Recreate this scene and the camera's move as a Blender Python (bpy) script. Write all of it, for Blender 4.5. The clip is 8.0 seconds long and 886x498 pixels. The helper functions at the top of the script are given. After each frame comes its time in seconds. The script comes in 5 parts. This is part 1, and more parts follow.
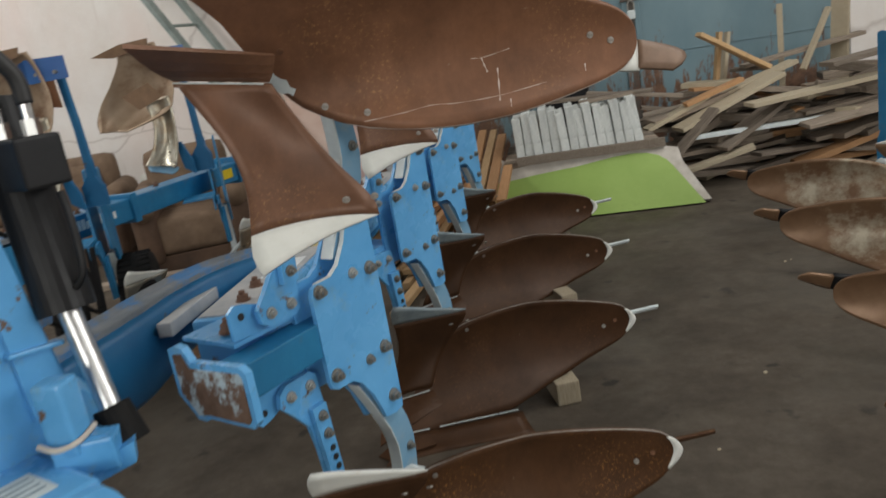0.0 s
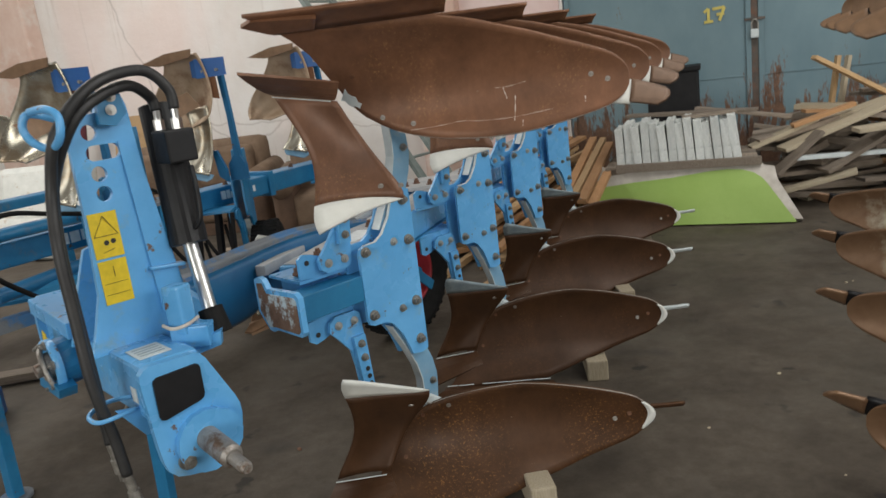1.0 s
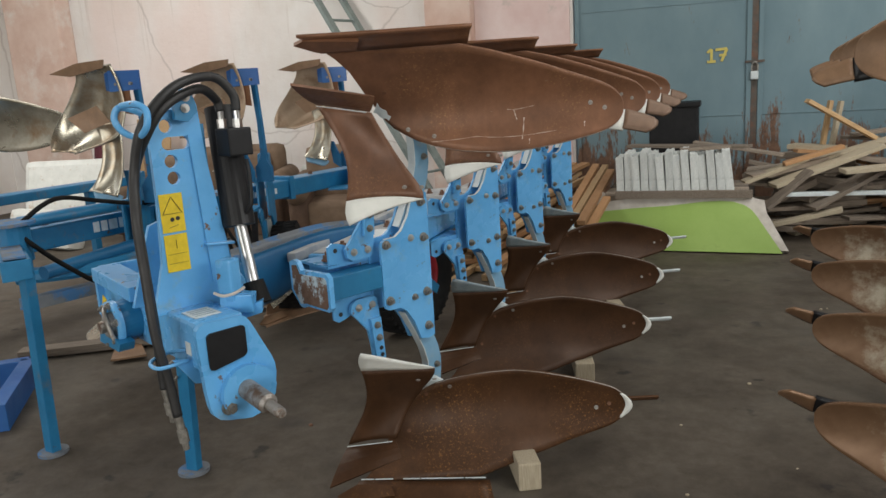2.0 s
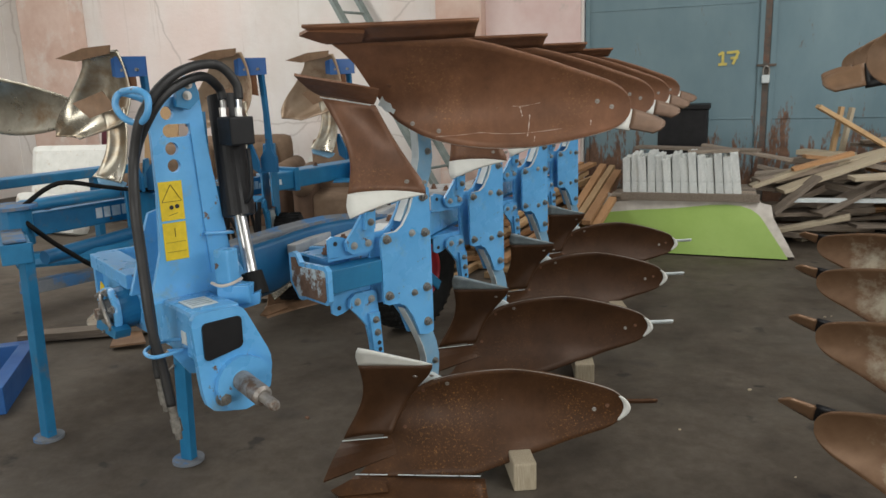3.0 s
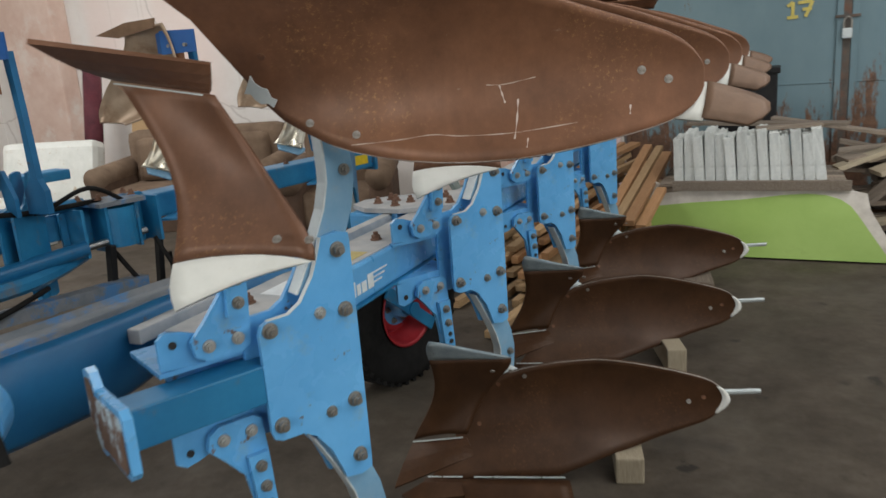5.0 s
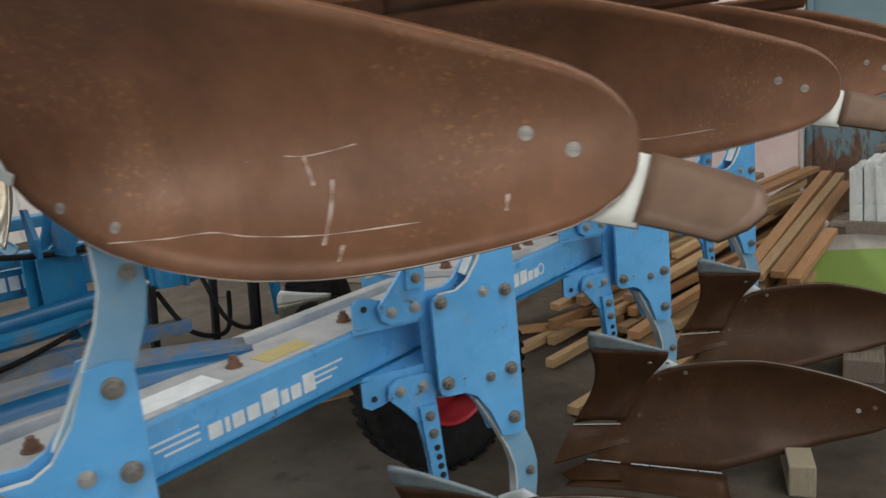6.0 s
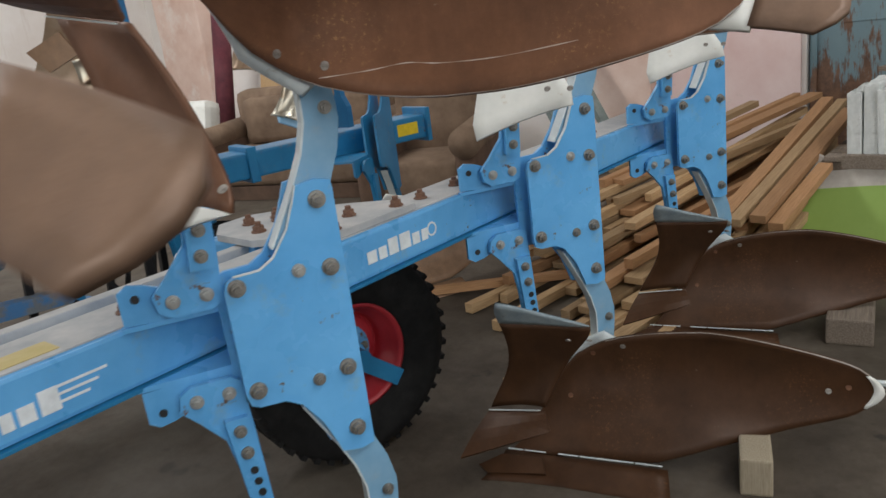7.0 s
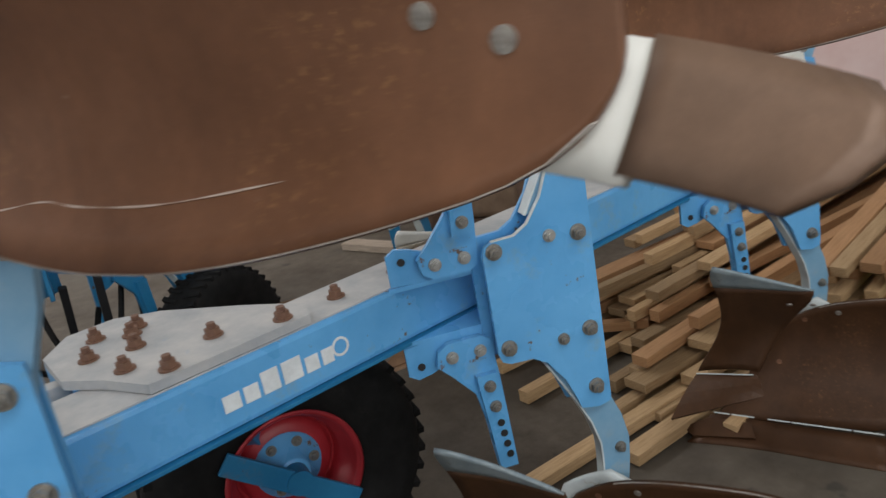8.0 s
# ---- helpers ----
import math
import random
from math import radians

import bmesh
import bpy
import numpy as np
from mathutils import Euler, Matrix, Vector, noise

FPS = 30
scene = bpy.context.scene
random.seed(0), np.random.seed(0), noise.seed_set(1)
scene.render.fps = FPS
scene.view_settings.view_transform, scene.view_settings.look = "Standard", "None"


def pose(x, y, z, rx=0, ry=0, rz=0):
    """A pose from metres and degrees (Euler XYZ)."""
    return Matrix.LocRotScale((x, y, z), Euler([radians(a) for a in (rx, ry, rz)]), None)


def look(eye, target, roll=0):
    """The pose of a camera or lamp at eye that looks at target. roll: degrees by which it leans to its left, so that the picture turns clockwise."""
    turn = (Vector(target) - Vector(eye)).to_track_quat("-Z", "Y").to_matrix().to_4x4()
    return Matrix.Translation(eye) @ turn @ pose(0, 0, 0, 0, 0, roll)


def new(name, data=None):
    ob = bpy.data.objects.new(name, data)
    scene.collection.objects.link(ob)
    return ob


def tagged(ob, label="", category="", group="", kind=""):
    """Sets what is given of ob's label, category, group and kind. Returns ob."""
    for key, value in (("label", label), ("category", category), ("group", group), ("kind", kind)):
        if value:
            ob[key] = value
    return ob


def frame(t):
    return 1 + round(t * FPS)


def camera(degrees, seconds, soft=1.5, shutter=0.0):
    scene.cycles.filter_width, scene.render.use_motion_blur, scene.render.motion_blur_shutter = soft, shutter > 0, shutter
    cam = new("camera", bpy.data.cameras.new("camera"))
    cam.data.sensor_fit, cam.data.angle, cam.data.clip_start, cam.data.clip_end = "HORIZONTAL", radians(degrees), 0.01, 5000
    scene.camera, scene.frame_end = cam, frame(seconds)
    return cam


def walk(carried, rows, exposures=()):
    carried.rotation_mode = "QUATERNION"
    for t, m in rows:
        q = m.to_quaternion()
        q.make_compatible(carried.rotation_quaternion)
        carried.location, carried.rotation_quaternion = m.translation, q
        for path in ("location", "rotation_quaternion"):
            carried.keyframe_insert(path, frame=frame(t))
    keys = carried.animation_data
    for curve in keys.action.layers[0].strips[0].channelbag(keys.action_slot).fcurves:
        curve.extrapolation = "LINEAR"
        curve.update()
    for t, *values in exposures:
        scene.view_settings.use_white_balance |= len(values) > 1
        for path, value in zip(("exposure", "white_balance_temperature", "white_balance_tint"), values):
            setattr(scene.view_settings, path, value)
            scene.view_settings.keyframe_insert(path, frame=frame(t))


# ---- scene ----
cam = camera(60.3, 8.0, soft=1.5, shutter=0.3)
PATH = [
    (0, (0.424, 0.053, 1.498), (0.1, 1.959, 0.985), -9.6),
    (0.5, (0.639, -0.247, 1.507), (0.107, 1.591, 0.924), -8.1),
    (1, (0.908, -0.46, 1.548), (0.229, 1.361, 1.078), -6.9),
    (1.5, (0.988, -0.732, 1.558), (0.289, 1.092, 1.132), -4.9),
    (2.8, (1.003, -0.856, 1.533), (0.332, 0.982, 1.122), -1.9),
    (3, (1.005, -0.8, 1.545), (0.311, 1.027, 1.119), -1.9),
    (3.5, (0.991, -0.542, 1.537), (0.255, 1.258, 1.068), -1.8),
    (4, (0.841, -0.26, 1.504), (0.132, 1.539, 0.994), -2.0),
    (4.2, (0.766, -0.119, 1.508), (0.098, 1.693, 0.988), -2.2),
    (5.3, (0.823, 0.742, 1.512), (-0.1, 2.46, 1.067), -5.4),
    (5.5, (0.854, 0.933, 1.522), (-0.185, 2.589, 1.097), -5.6),
    (6, (0.996, 1.342, 1.522), (-0.235, 2.861, 1.1), -5.5),
    (6.5, (1.097, 1.689, 1.469), (-0.198, 3.127, 0.965), -6.3),
    (7, (1.025, 1.988, 1.421), (-0.238, 3.43, 0.851), -7.4),
    (7.5, (0.913, 2.352, 1.461), (-0.418, 3.735, 0.897), -9.1),
    (7.7, (0.899, 2.528, 1.449), (-0.474, 3.879, 0.911), -10.2),
    (8, (0.893, 2.816, 1.459), (-0.595, 4.020, 0.878), -10.4),
]
walk(cam, [(t, look(eye, target, roll)) for t, eye, target, roll in PATH], [(0.0, -0.14, 6500, 10), (1.0, 0.0, 6500, 10), (4.2, 0.0, 6450, 10), (5.5, -0.03, 6350, 10), (6.5, 0.03, 6350, 10), (7.5, 0.15, 6300, 13), (8.0, 0.06, 6350, 12)])

# ---------------------------------------------------------------- light
world = bpy.data.worlds.new("overcast_sky")
scene.world = world
world.use_nodes = True
wt = world.node_tree
sky = wt.nodes.new("ShaderNodeTexSky")
sky.sky_type, sky.sun_disc = "NISHITA", False
sky.sun_elevation, sky.sun_rotation = radians(40), radians(200)
wt.nodes["Background"].inputs["Strength"].default_value = 0.12
wt.links.new(sky.outputs[0], wt.nodes["Background"].inputs[0])
sun_data = bpy.data.lights.new("sun", "SUN")
sun_data.energy, sun_data.angle = 0.5, radians(15)
sun = new("sun", sun_data)
sun.matrix_world = look((0, 0, 12), (-4, 7, 0))


def daylight_panel(name, m, w, h, power, colour=(1.0, 0.98, 0.925)):
    """An added daylight panel, set in an unseen opening of the hall."""
    d = bpy.data.lights.new(name, "AREA")
    d.shape, d.size, d.size_y, d.energy, d.color = "RECTANGLE", w, h, power, colour
    ob = new(name, d)
    ob.matrix_world = m
    return ob


# Added light: no window or rooflight is seen, places chosen for brightness.
daylight_panel("added_side_daylight", look((-9.55, 1.5, 3.7), (0, 3.5, 1.0)), 7.0, 1.6, 60)
daylight_panel("added_side_daylight", look((6.95, 1.2, 3.4), (-1, 2.6, 1.0)), 7.0, 2.0, 260)
daylight_panel("added_side_daylight", look((-0.6, -6.95, 2.0), (-0.6, 3.0, 1.4)), 7.6, 2.6, 290)
for x, power in ((-5.4, 300), (3.4, 230)):
    daylight_panel("added_roof_daylight", look((x, 2.4, 5.59), (x, 2.41, 0)), 1.4, 8.4, power)


# ---------------------------------------------------------------- materials
def shader(name, rough=0.6, metal=0.0):
    m = bpy.data.materials.new(name)
    m.use_nodes = True
    nt = m.node_tree
    b = nt.nodes["Principled BSDF"]
    b.inputs["Roughness"].default_value, b.inputs["Metallic"].default_value = rough, metal
    return m, nt, b


def noise_node(nt, scale, detail=5.0, rough=0.6, stretch=None):
    n = nt.nodes.new("ShaderNodeTexNoise")
    n.inputs["Scale"].default_value, n.inputs["Detail"].default_value, n.inputs["Roughness"].default_value = scale, detail, rough
    tc = nt.nodes.new("ShaderNodeTexCoord")
    if stretch:
        mp = nt.nodes.new("ShaderNodeMapping")
        mp.inputs["Scale"].default_value = stretch
        nt.links.new(tc.outputs["Object"], mp.inputs[0])
        nt.links.new(mp.outputs[0], n.inputs["Vector"])
    else:
        nt.links.new(tc.outputs["Object"], n.inputs["Vector"])
    return n.outputs["Fac"]


def ramp(nt, fac, stops):
    r = nt.nodes.new("ShaderNodeValToRGB")
    e = r.color_ramp.elements
    while len(e) < len(stops):
        e.new(0.5)
    for k, (p, c) in enumerate(stops):
        e[k].position = p
        e[k].color = (*c, 1) if len(c) == 3 else c
    nt.links.new(fac, r.inputs[0])
    return r.outputs[0]


def mixed(nt, fac, a, b, mode="MIX"):
    n = nt.nodes.new("ShaderNodeMixRGB")
    n.blend_type = mode
    for k, v in ((0, fac), (1, a), (2, b)):
        if hasattr(v, "is_output"):
            nt.links.new(v, n.inputs[k])
        elif isinstance(v, (int, float)):
            n.inputs[k].default_value = v
        else:
            n.inputs[k].default_value = (*v, 1)
    return n.outputs[0]


def bumped(nt, b, fac, strength, dist=0.01):
    n = nt.nodes.new("ShaderNodeBump")
    n.inputs["Strength"].default_value, n.inputs["Distance"].default_value = strength, dist
    nt.links.new(fac, n.inputs["Height"])
    nt.links.new(n.outputs[0], b.inputs["Normal"])


def surface(name, dark, light, scale, rough=0.6, metal=0.0, stain=None, stain_scale=1.5, stain_at=(0.55, 0.7), bump=0.2, stretch=None, fine=None, vary=0.0, chips=None, sheen=0.5):
    """Two scales of colour variation, an optional stain, roughness variation and fine relief."""
    m, nt, b = shader(name, rough, metal)
    b.inputs["Specular IOR Level"].default_value = sheen
    fac = noise_node(nt, scale, 6, 0.65, stretch)
    col = ramp(nt, fac, [(0.3, dark), (0.72, light)])
    if vary:
        oi = nt.nodes.new("ShaderNodeObjectInfo")
        v = ramp(nt, oi.outputs["Random"], [(0.0, (1 - vary,) * 3), (1.0, (1.0, 1.0, 1.0))])
        col = mixed(nt, 1.0, col, v, "MULTIPLY")
    if stain:
        f2 = ramp(nt, noise_node(nt, stain_scale, 8, 0.7), [(stain_at[0], (0, 0, 0)), (stain_at[1], (1, 1, 1))])
        col = mixed(nt, f2, col, stain)
    if chips:
        f3 = ramp(nt, noise_node(nt, chips[1], 6, 0.65), [(chips[2], (0, 0, 0)), (chips[2] + 0.03, (1, 1, 1))])
        col = mixed(nt, f3, col, chips[0])
    nt.links.new(col, b.inputs["Base Color"])
    rr = ramp(nt, noise_node(nt, scale * 0.6, 4), [(0.3, (max(rough - 0.12, 0.05),) * 3), (0.7, (min(rough + 0.12, 1),) * 3)])
    nt.links.new(rr, b.inputs["Roughness"])
    if bump:
        bumped(nt, b, noise_node(nt, fine or scale * 6, 5, 0.7, stretch), bump, 0.004)
    return m


def plain(name, colour, rough=0.5, metal=0.0):
    m, nt, b = shader(name, rough, metal)
    f = noise_node(nt, 30, 5, 0.7)
    c = ramp(nt, f, [(0.3, tuple(v * 0.85 for v in colour)), (0.7, tuple(min(1, v * 1.1) for v in colour))])
    nt.links.new(c, b.inputs["Base Color"])
    return m


BLUE = surface("blue_paint", (0.095, 0.35, 0.68), (0.150, 0.45, 0.80), 7, 0.31, stain=(0.20, 0.37, 0.52), stain_scale=9, stain_at=(0.57, 0.72), bump=0.06, chips=((0.15, 0.095, 0.065), 13, 0.650))
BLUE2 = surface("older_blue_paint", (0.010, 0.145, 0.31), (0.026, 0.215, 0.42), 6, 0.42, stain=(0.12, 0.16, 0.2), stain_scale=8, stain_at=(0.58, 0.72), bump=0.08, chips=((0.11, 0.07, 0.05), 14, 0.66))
SWING = surface("deep_blue_paint", (0.008, 0.10, 0.235), (0.018, 0.155, 0.33), 5, 0.4, stain=(0.10, 0.13, 0.16), stain_scale=7, stain_at=(0.6, 0.74), bump=0.08, chips=((0.10, 0.07, 0.05), 14, 0.67))
NAVY = surface("navy_paint", (0.012, 0.085, 0.30), (0.025, 0.13, 0.38), 6, 0.4, bump=0.05)
DUST = surface("dusty_blue_paint", (0.33, 0.35, 0.37), (0.54, 0.53, 0.51), 9, 0.8, stain=(0.16, 0.30, 0.50), stain_scale=5, stain_at=(0.62, 0.72), bump=0.1)
PALE = surface("pale_primer_metal", (0.50, 0.56, 0.57), (0.68, 0.73, 0.72), 14, 0.5, stain=(0.30, 0.20, 0.11), stain_scale=10, stain_at=(0.64, 0.72), bump=0.08)
FADED = surface("faded_blue_grey_paint", (0.15, 0.34, 0.52), (0.25, 0.43, 0.58), 9, 0.5, stain=(0.32, 0.40, 0.43), stain_scale=6, stain_at=(0.55, 0.68), bump=0.08)
GREY = surface("worn_grey_metal", (0.20, 0.26, 0.29), (0.38, 0.44, 0.46), 18, 0.5, 0.2, stain=(0.14, 0.10, 0.07), stain_scale=12, stain_at=(0.6, 0.7), bump=0.1)
WHITE = surface("white_factory_paint", (0.66, 0.67, 0.62), (0.80, 0.80, 0.75), 8, 0.5, stain=(0.46, 0.31, 0.16), stain_scale=9, stain_at=(0.58, 0.72), bump=0.06)


def rusted_steel(name, tint, sheen=0.35, speck_tint=(0.42, 0.225, 0.095), speck_from=0.50):
    m, nt, b = shader(name, 0.5, 0.15)
    b.inputs["Specular IOR Level"].default_value = sheen
    base = ramp(nt, noise_node(nt, 5, 8, 0.72), [(0.28, tuple(v * 0.62 for v in tint)), (0.55, tint), (0.78, tuple(v * 1.3 for v in tint))])
    speck = ramp(nt, noise_node(nt, 105, 4, 0.85), [(0.565, (0, 0, 0)), (0.65, (1, 1, 1))])
    patch = ramp(nt, noise_node(nt, 3.4, 4, 0.55), [(speck_from, (0, 0, 0)), (speck_from + 0.19, (1, 1, 1))])
    both = mixed(nt, 1.0, speck, patch, "MULTIPLY")
    col = mixed(nt, both, base, speck_tint)
    scuff = ramp(nt, noise_node(nt, 9, 9, 0.8, (1, 1, 2.2)), [(0.665, (0, 0, 0)), (0.70, (0.45, 0.45, 0.45))])
    col = mixed(nt, scuff, col, (0.40, 0.31, 0.24))
    dark = ramp(nt, noise_node(nt, 2.3, 7, 0.6), [(0.56, (0, 0, 0)), (0.74, (0.55, 0.55, 0.55))])
    col = mixed(nt, dark, col, tuple(v * 0.45 for v in tint))
    streak = ramp(nt, noise_node(nt, 3.0, 6, 0.7, (9, 9, 0.7)), [(0.35, (0.90, 0.90, 0.90)), (0.7, (1.06, 1.05, 1.04))])
    col = mixed(nt, 1.0, col, streak, "MULTIPLY")
    nt.links.new(col, b.inputs["Base Color"])
    rr = ramp(nt, noise_node(nt, 8, 5), [(0.3, (0.33,) * 3), (0.7, (0.55,) * 3)])
    nt.links.new(rr, b.inputs["Roughness"])
    bumped(nt, b, noise_node(nt, 120, 5, 0.75), 0.16, 0.003)
    return m


RUST = rusted_steel("rusty_brown_steel", (0.212, 0.100, 0.054))
RUSTS = rusted_steel("rusty_red_brown_steel", (0.175, 0.086, 0.050), 0.35, (0.46, 0.25, 0.10), 0.46)
RUSTG = rusted_steel("dull_grey_brown_steel", (0.205, 0.130, 0.088))
# Lower bodies: the brown is darkened for the shade under the upper boards.
RUST_SHADED = rusted_steel("shaded_dark_brown_glossy_rust", (0.070, 0.033, 0.0155), 0.28, (0.17, 0.08, 0.03), 0.52)
RUSTF = rusted_steel("shaded_brown_glossy_rust_with_orange_bloom", (0.085, 0.040, 0.0185), 0.28, (0.32, 0.15, 0.045), 0.43)
RUST2 = rusted_steel("rusty_tan_steel", (0.24, 0.145, 0.085))
POLISH = surface("scoured_steel", (0.30, 0.27, 0.21), (0.58, 0.55, 0.46), 6, 0.30, 0.75, stain=(0.30, 0.19, 0.10), stain_scale=4, stain_at=(0.5, 0.7), bump=0.1)
BOLT = surface("dull_bolt_steel", (0.20, 0.19, 0.17), (0.42, 0.40, 0.36), 60, 0.45, 0.7, bump=0.1)
RBOLT = surface("rusty_bolt", (0.12, 0.06, 0.04), (0.24, 0.13, 0.08), 60, 0.8, bump=0.2)
CHROME = plain("chrome_rod", (0.62, 0.62, 0.61), 0.28, 1.0)
BLACK = surface("black_paint", (0.006, 0.006, 0.007), (0.014, 0.014, 0.015), 14, 0.5, bump=0.05, sheen=0.3)
RUBBER = surface("black_rubber", (0.006, 0.006, 0.006), (0.016, 0.0155, 0.015), 20, 0.8, stain=(0.030, 0.027, 0.025), stain_scale=8, stain_at=(0.62, 0.77), bump=0.15, sheen=0.2)
HOSE = surface("grey_black_hose_rubber", (0.016, 0.016, 0.017), (0.032, 0.031, 0.030), 16, 0.5, stain=(0.07, 0.065, 0.06), stain_scale=12, stain_at=(0.6, 0.75), bump=0.12, sheen=0.45)
RED = surface("red_rim_paint", (0.30, 0.015, 0.022), (0.46, 0.03, 0.04), 9, 0.45, stain=(0.16, 0.04, 0.03), stain_scale=9, stain_at=(0.62, 0.75), bump=0.06)
FADEY = surface("faded_yellow_sticker", (0.45, 0.36, 0.12), (0.55, 0.46, 0.22), 20, 0.7, bump=0.05)
SCOUR = surface("part_scoured_board", (0.16, 0.085, 0.045), (0.25, 0.15, 0.085), 6, 0.36, 0.35, stain=(0.50, 0.44, 0.33), stain_scale=2.6, stain_at=(0.50, 0.64), bump=0.1)
DUSTN = surface("dusty_dark_blue_paint", (0.12, 0.145, 0.17), (0.21, 0.22, 0.235), 12, 0.85, stain=(0.06, 0.18, 0.38), stain_scale=7, stain_at=(0.5, 0.6), bump=0.1)
YELLOW = plain("yellow_sticker", (0.75, 0.55, 0.02), 0.5)
INK = plain("black_ink", (0.02, 0.02, 0.02), 0.6)
LETTER = plain("white_lettering", (0.75, 0.79, 0.80), 0.5)
PAINT17 = plain("yellow_chalk_paint", (0.62, 0.52, 0.14), 0.8)
WOODN = surface("new_pine", (0.42, 0.26, 0.12), (0.70, 0.48, 0.26), 6, 0.75, stretch=(30, 1.5, 30), bump=0.3, vary=0.5, stain=(0.26, 0.17, 0.10), stain_scale=3, stain_at=(0.57, 0.75))
WOODO = surface("orange_pine", (0.34, 0.18, 0.08), (0.54, 0.30, 0.14), 6, 0.75, stretch=(30, 1.5, 30), bump=0.2, vary=0.3)
WOODG = surface("weathered_wood", (0.20, 0.155, 0.115), (0.46, 0.38, 0.30), 6, 0.85, stretch=(25, 1.2, 25), bump=0.4, vary=0.55)
WOODT = surface("timber_block", (0.34, 0.28, 0.19), (0.52, 0.45, 0.33), 8, 0.85, stretch=(25, 25, 2), bump=0.4)
PAVER = surface("concrete_slab", (0.56, 0.59, 0.57), (0.80, 0.82, 0.79), 14, 0.9, stain=(0.26, 0.26, 0.24), stain_scale=6, stain_at=(0.55, 0.7), bump=0.5, vary=0.2)
GREEN = surface("lime_green_panel", (0.25, 0.38, 0.08), (0.32, 0.46, 0.115), 2.5, 0.5, stain=(0.22, 0.32, 0.07), stain_scale=2.5, stain_at=(0.6, 0.75), bump=0.03)
FOAM = surface("dirty_white_insulation", (0.44, 0.40, 0.35), (0.66, 0.62, 0.56), 7, 0.9, bump=0.5, fine=20)
SOFA = surface("brown_plush", (0.13, 0.085, 0.055), (0.24, 0.165, 0.11), 5, 0.95, bump=0.5, fine=60)
SOFAB = surface("dark_brown_plush", (0.07, 0.042, 0.028), (0.14, 0.085, 0.055), 5, 0.95, bump=0.5, fine=60)


def concrete_floor():
    m, nt, b = shader("oily_concrete_floor", 0.7)
    b.inputs["Specular IOR Level"].default_value = 0.3
    base = ramp(nt, noise_node(nt, 1.7, 10, 0.74), [(0.30, (0.044, 0.034, 0.025)), (0.5, (0.080, 0.065, 0.049)), (0.72, (0.135, 0.113, 0.088))])
    fleck = ramp(nt, noise_node(nt, 15, 8, 0.75), [(0.32, (0.82, 0.80, 0.78)), (0.52, (1, 1, 1)), (0.74, (1.12, 1.11, 1.1))])
    base = mixed(nt, 1.0, base, fleck, "MULTIPLY")
    spot = ramp(nt, noise_node(nt, 4.6, 4, 0.5), [(0.655, (0, 0, 0)), (0.70, (0.75, 0.75, 0.75))])
    base = mixed(nt, spot, base, (0.022, 0.019, 0.017))
    grey = ramp(nt, noise_node(nt, 0.8, 6, 0.6), [(0.50, (0, 0, 0)), (0.68, (0.5, 0.5, 0.5))])
    base = mixed(nt, grey, base, (0.135, 0.122, 0.100))
    oil = ramp(nt, noise_node(nt, 1.7, 5, 0.55), [(0.60, (0, 0, 0)), (0.72, (0.8, 0.8, 0.8))])
    col = mixed(nt, oil, base, (0.026, 0.023, 0.021))
    chalk = ramp(nt, noise_node(nt, 38, 4, 0.8), [(0.715, (0, 0, 0)), (0.77, (0.6, 0.6, 0.6))])
    col = mixed(nt, chalk, col, (0.30, 0.28, 0.25))
    nt.links.new(col, b.inputs["Base Color"])
    rr = ramp(nt, noise_node(nt, 2.2, 6), [(0.3, (0.5,) * 3), (0.7, (0.85,) * 3)])
    nt.links.new(rr, b.inputs["Roughness"])
    bumped(nt, b, noise_node(nt, 26, 8, 0.75), 0.35, 0.006)
    return m


def plaster_wall():
    m, nt, b = shader("limewashed_plaster", 0.9)
    base = ramp(nt, noise_node(nt, 0.9, 7, 0.65), [(0.3, (0.72, 0.66, 0.61)), (0.6, (0.82, 0.79, 0.76)), (0.8, (0.86, 0.84, 0.82))])
    pink = ramp(nt, noise_node(nt, 0.45, 3, 0.5, (1.6, 1, 0.5)), [(0.52, (0, 0, 0)), (0.7, (0.6, 0.6, 0.6))])
    col = mixed(nt, pink, base, (0.82, 0.64, 0.58))
    run = ramp(nt, noise_node(nt, 2.2, 6, 0.6, (4, 4, 0.25)), [(0.60, (0, 0, 0)), (0.74, (0.5, 0.5, 0.5))])
    col = mixed(nt, run, col, (0.46, 0.36, 0.29))
    tc = nt.nodes.new("ShaderNodeTexCoord")
    wobble = nt.nodes.new("ShaderNodeTexNoise")
    wobble.inputs["Scale"].default_value, wobble.inputs["Detail"].default_value = 1.6, 7
    nt.links.new(tc.outputs["Object"], wobble.inputs["Vector"])
    mp = nt.nodes.new("ShaderNodeMapping")
    mp.inputs["Scale"].default_value = (0.35, 0.35, 0.75)
    nt.links.new(mixed(nt, 0.35, tc.outputs["Object"], wobble.outputs["Color"], "ADD"), mp.inputs[0])
    vor = nt.nodes.new("ShaderNodeTexVoronoi")
    vor.feature = "DISTANCE_TO_EDGE"
    vor.inputs["Scale"].default_value = 0.9
    nt.links.new(mp.outputs[0], vor.inputs["Vector"])
    crack = ramp(nt, vor.outputs["Distance"], [(0.0, (0.38, 0.38, 0.38)), (0.008, (0, 0, 0))])
    col = mixed(nt, crack, col, (0.30, 0.24, 0.20))
    nt.links.new(col, b.inputs["Base Color"])
    bumped(nt, b, noise_node(nt, 6, 9, 0.7), 0.5, 0.02)
    return m


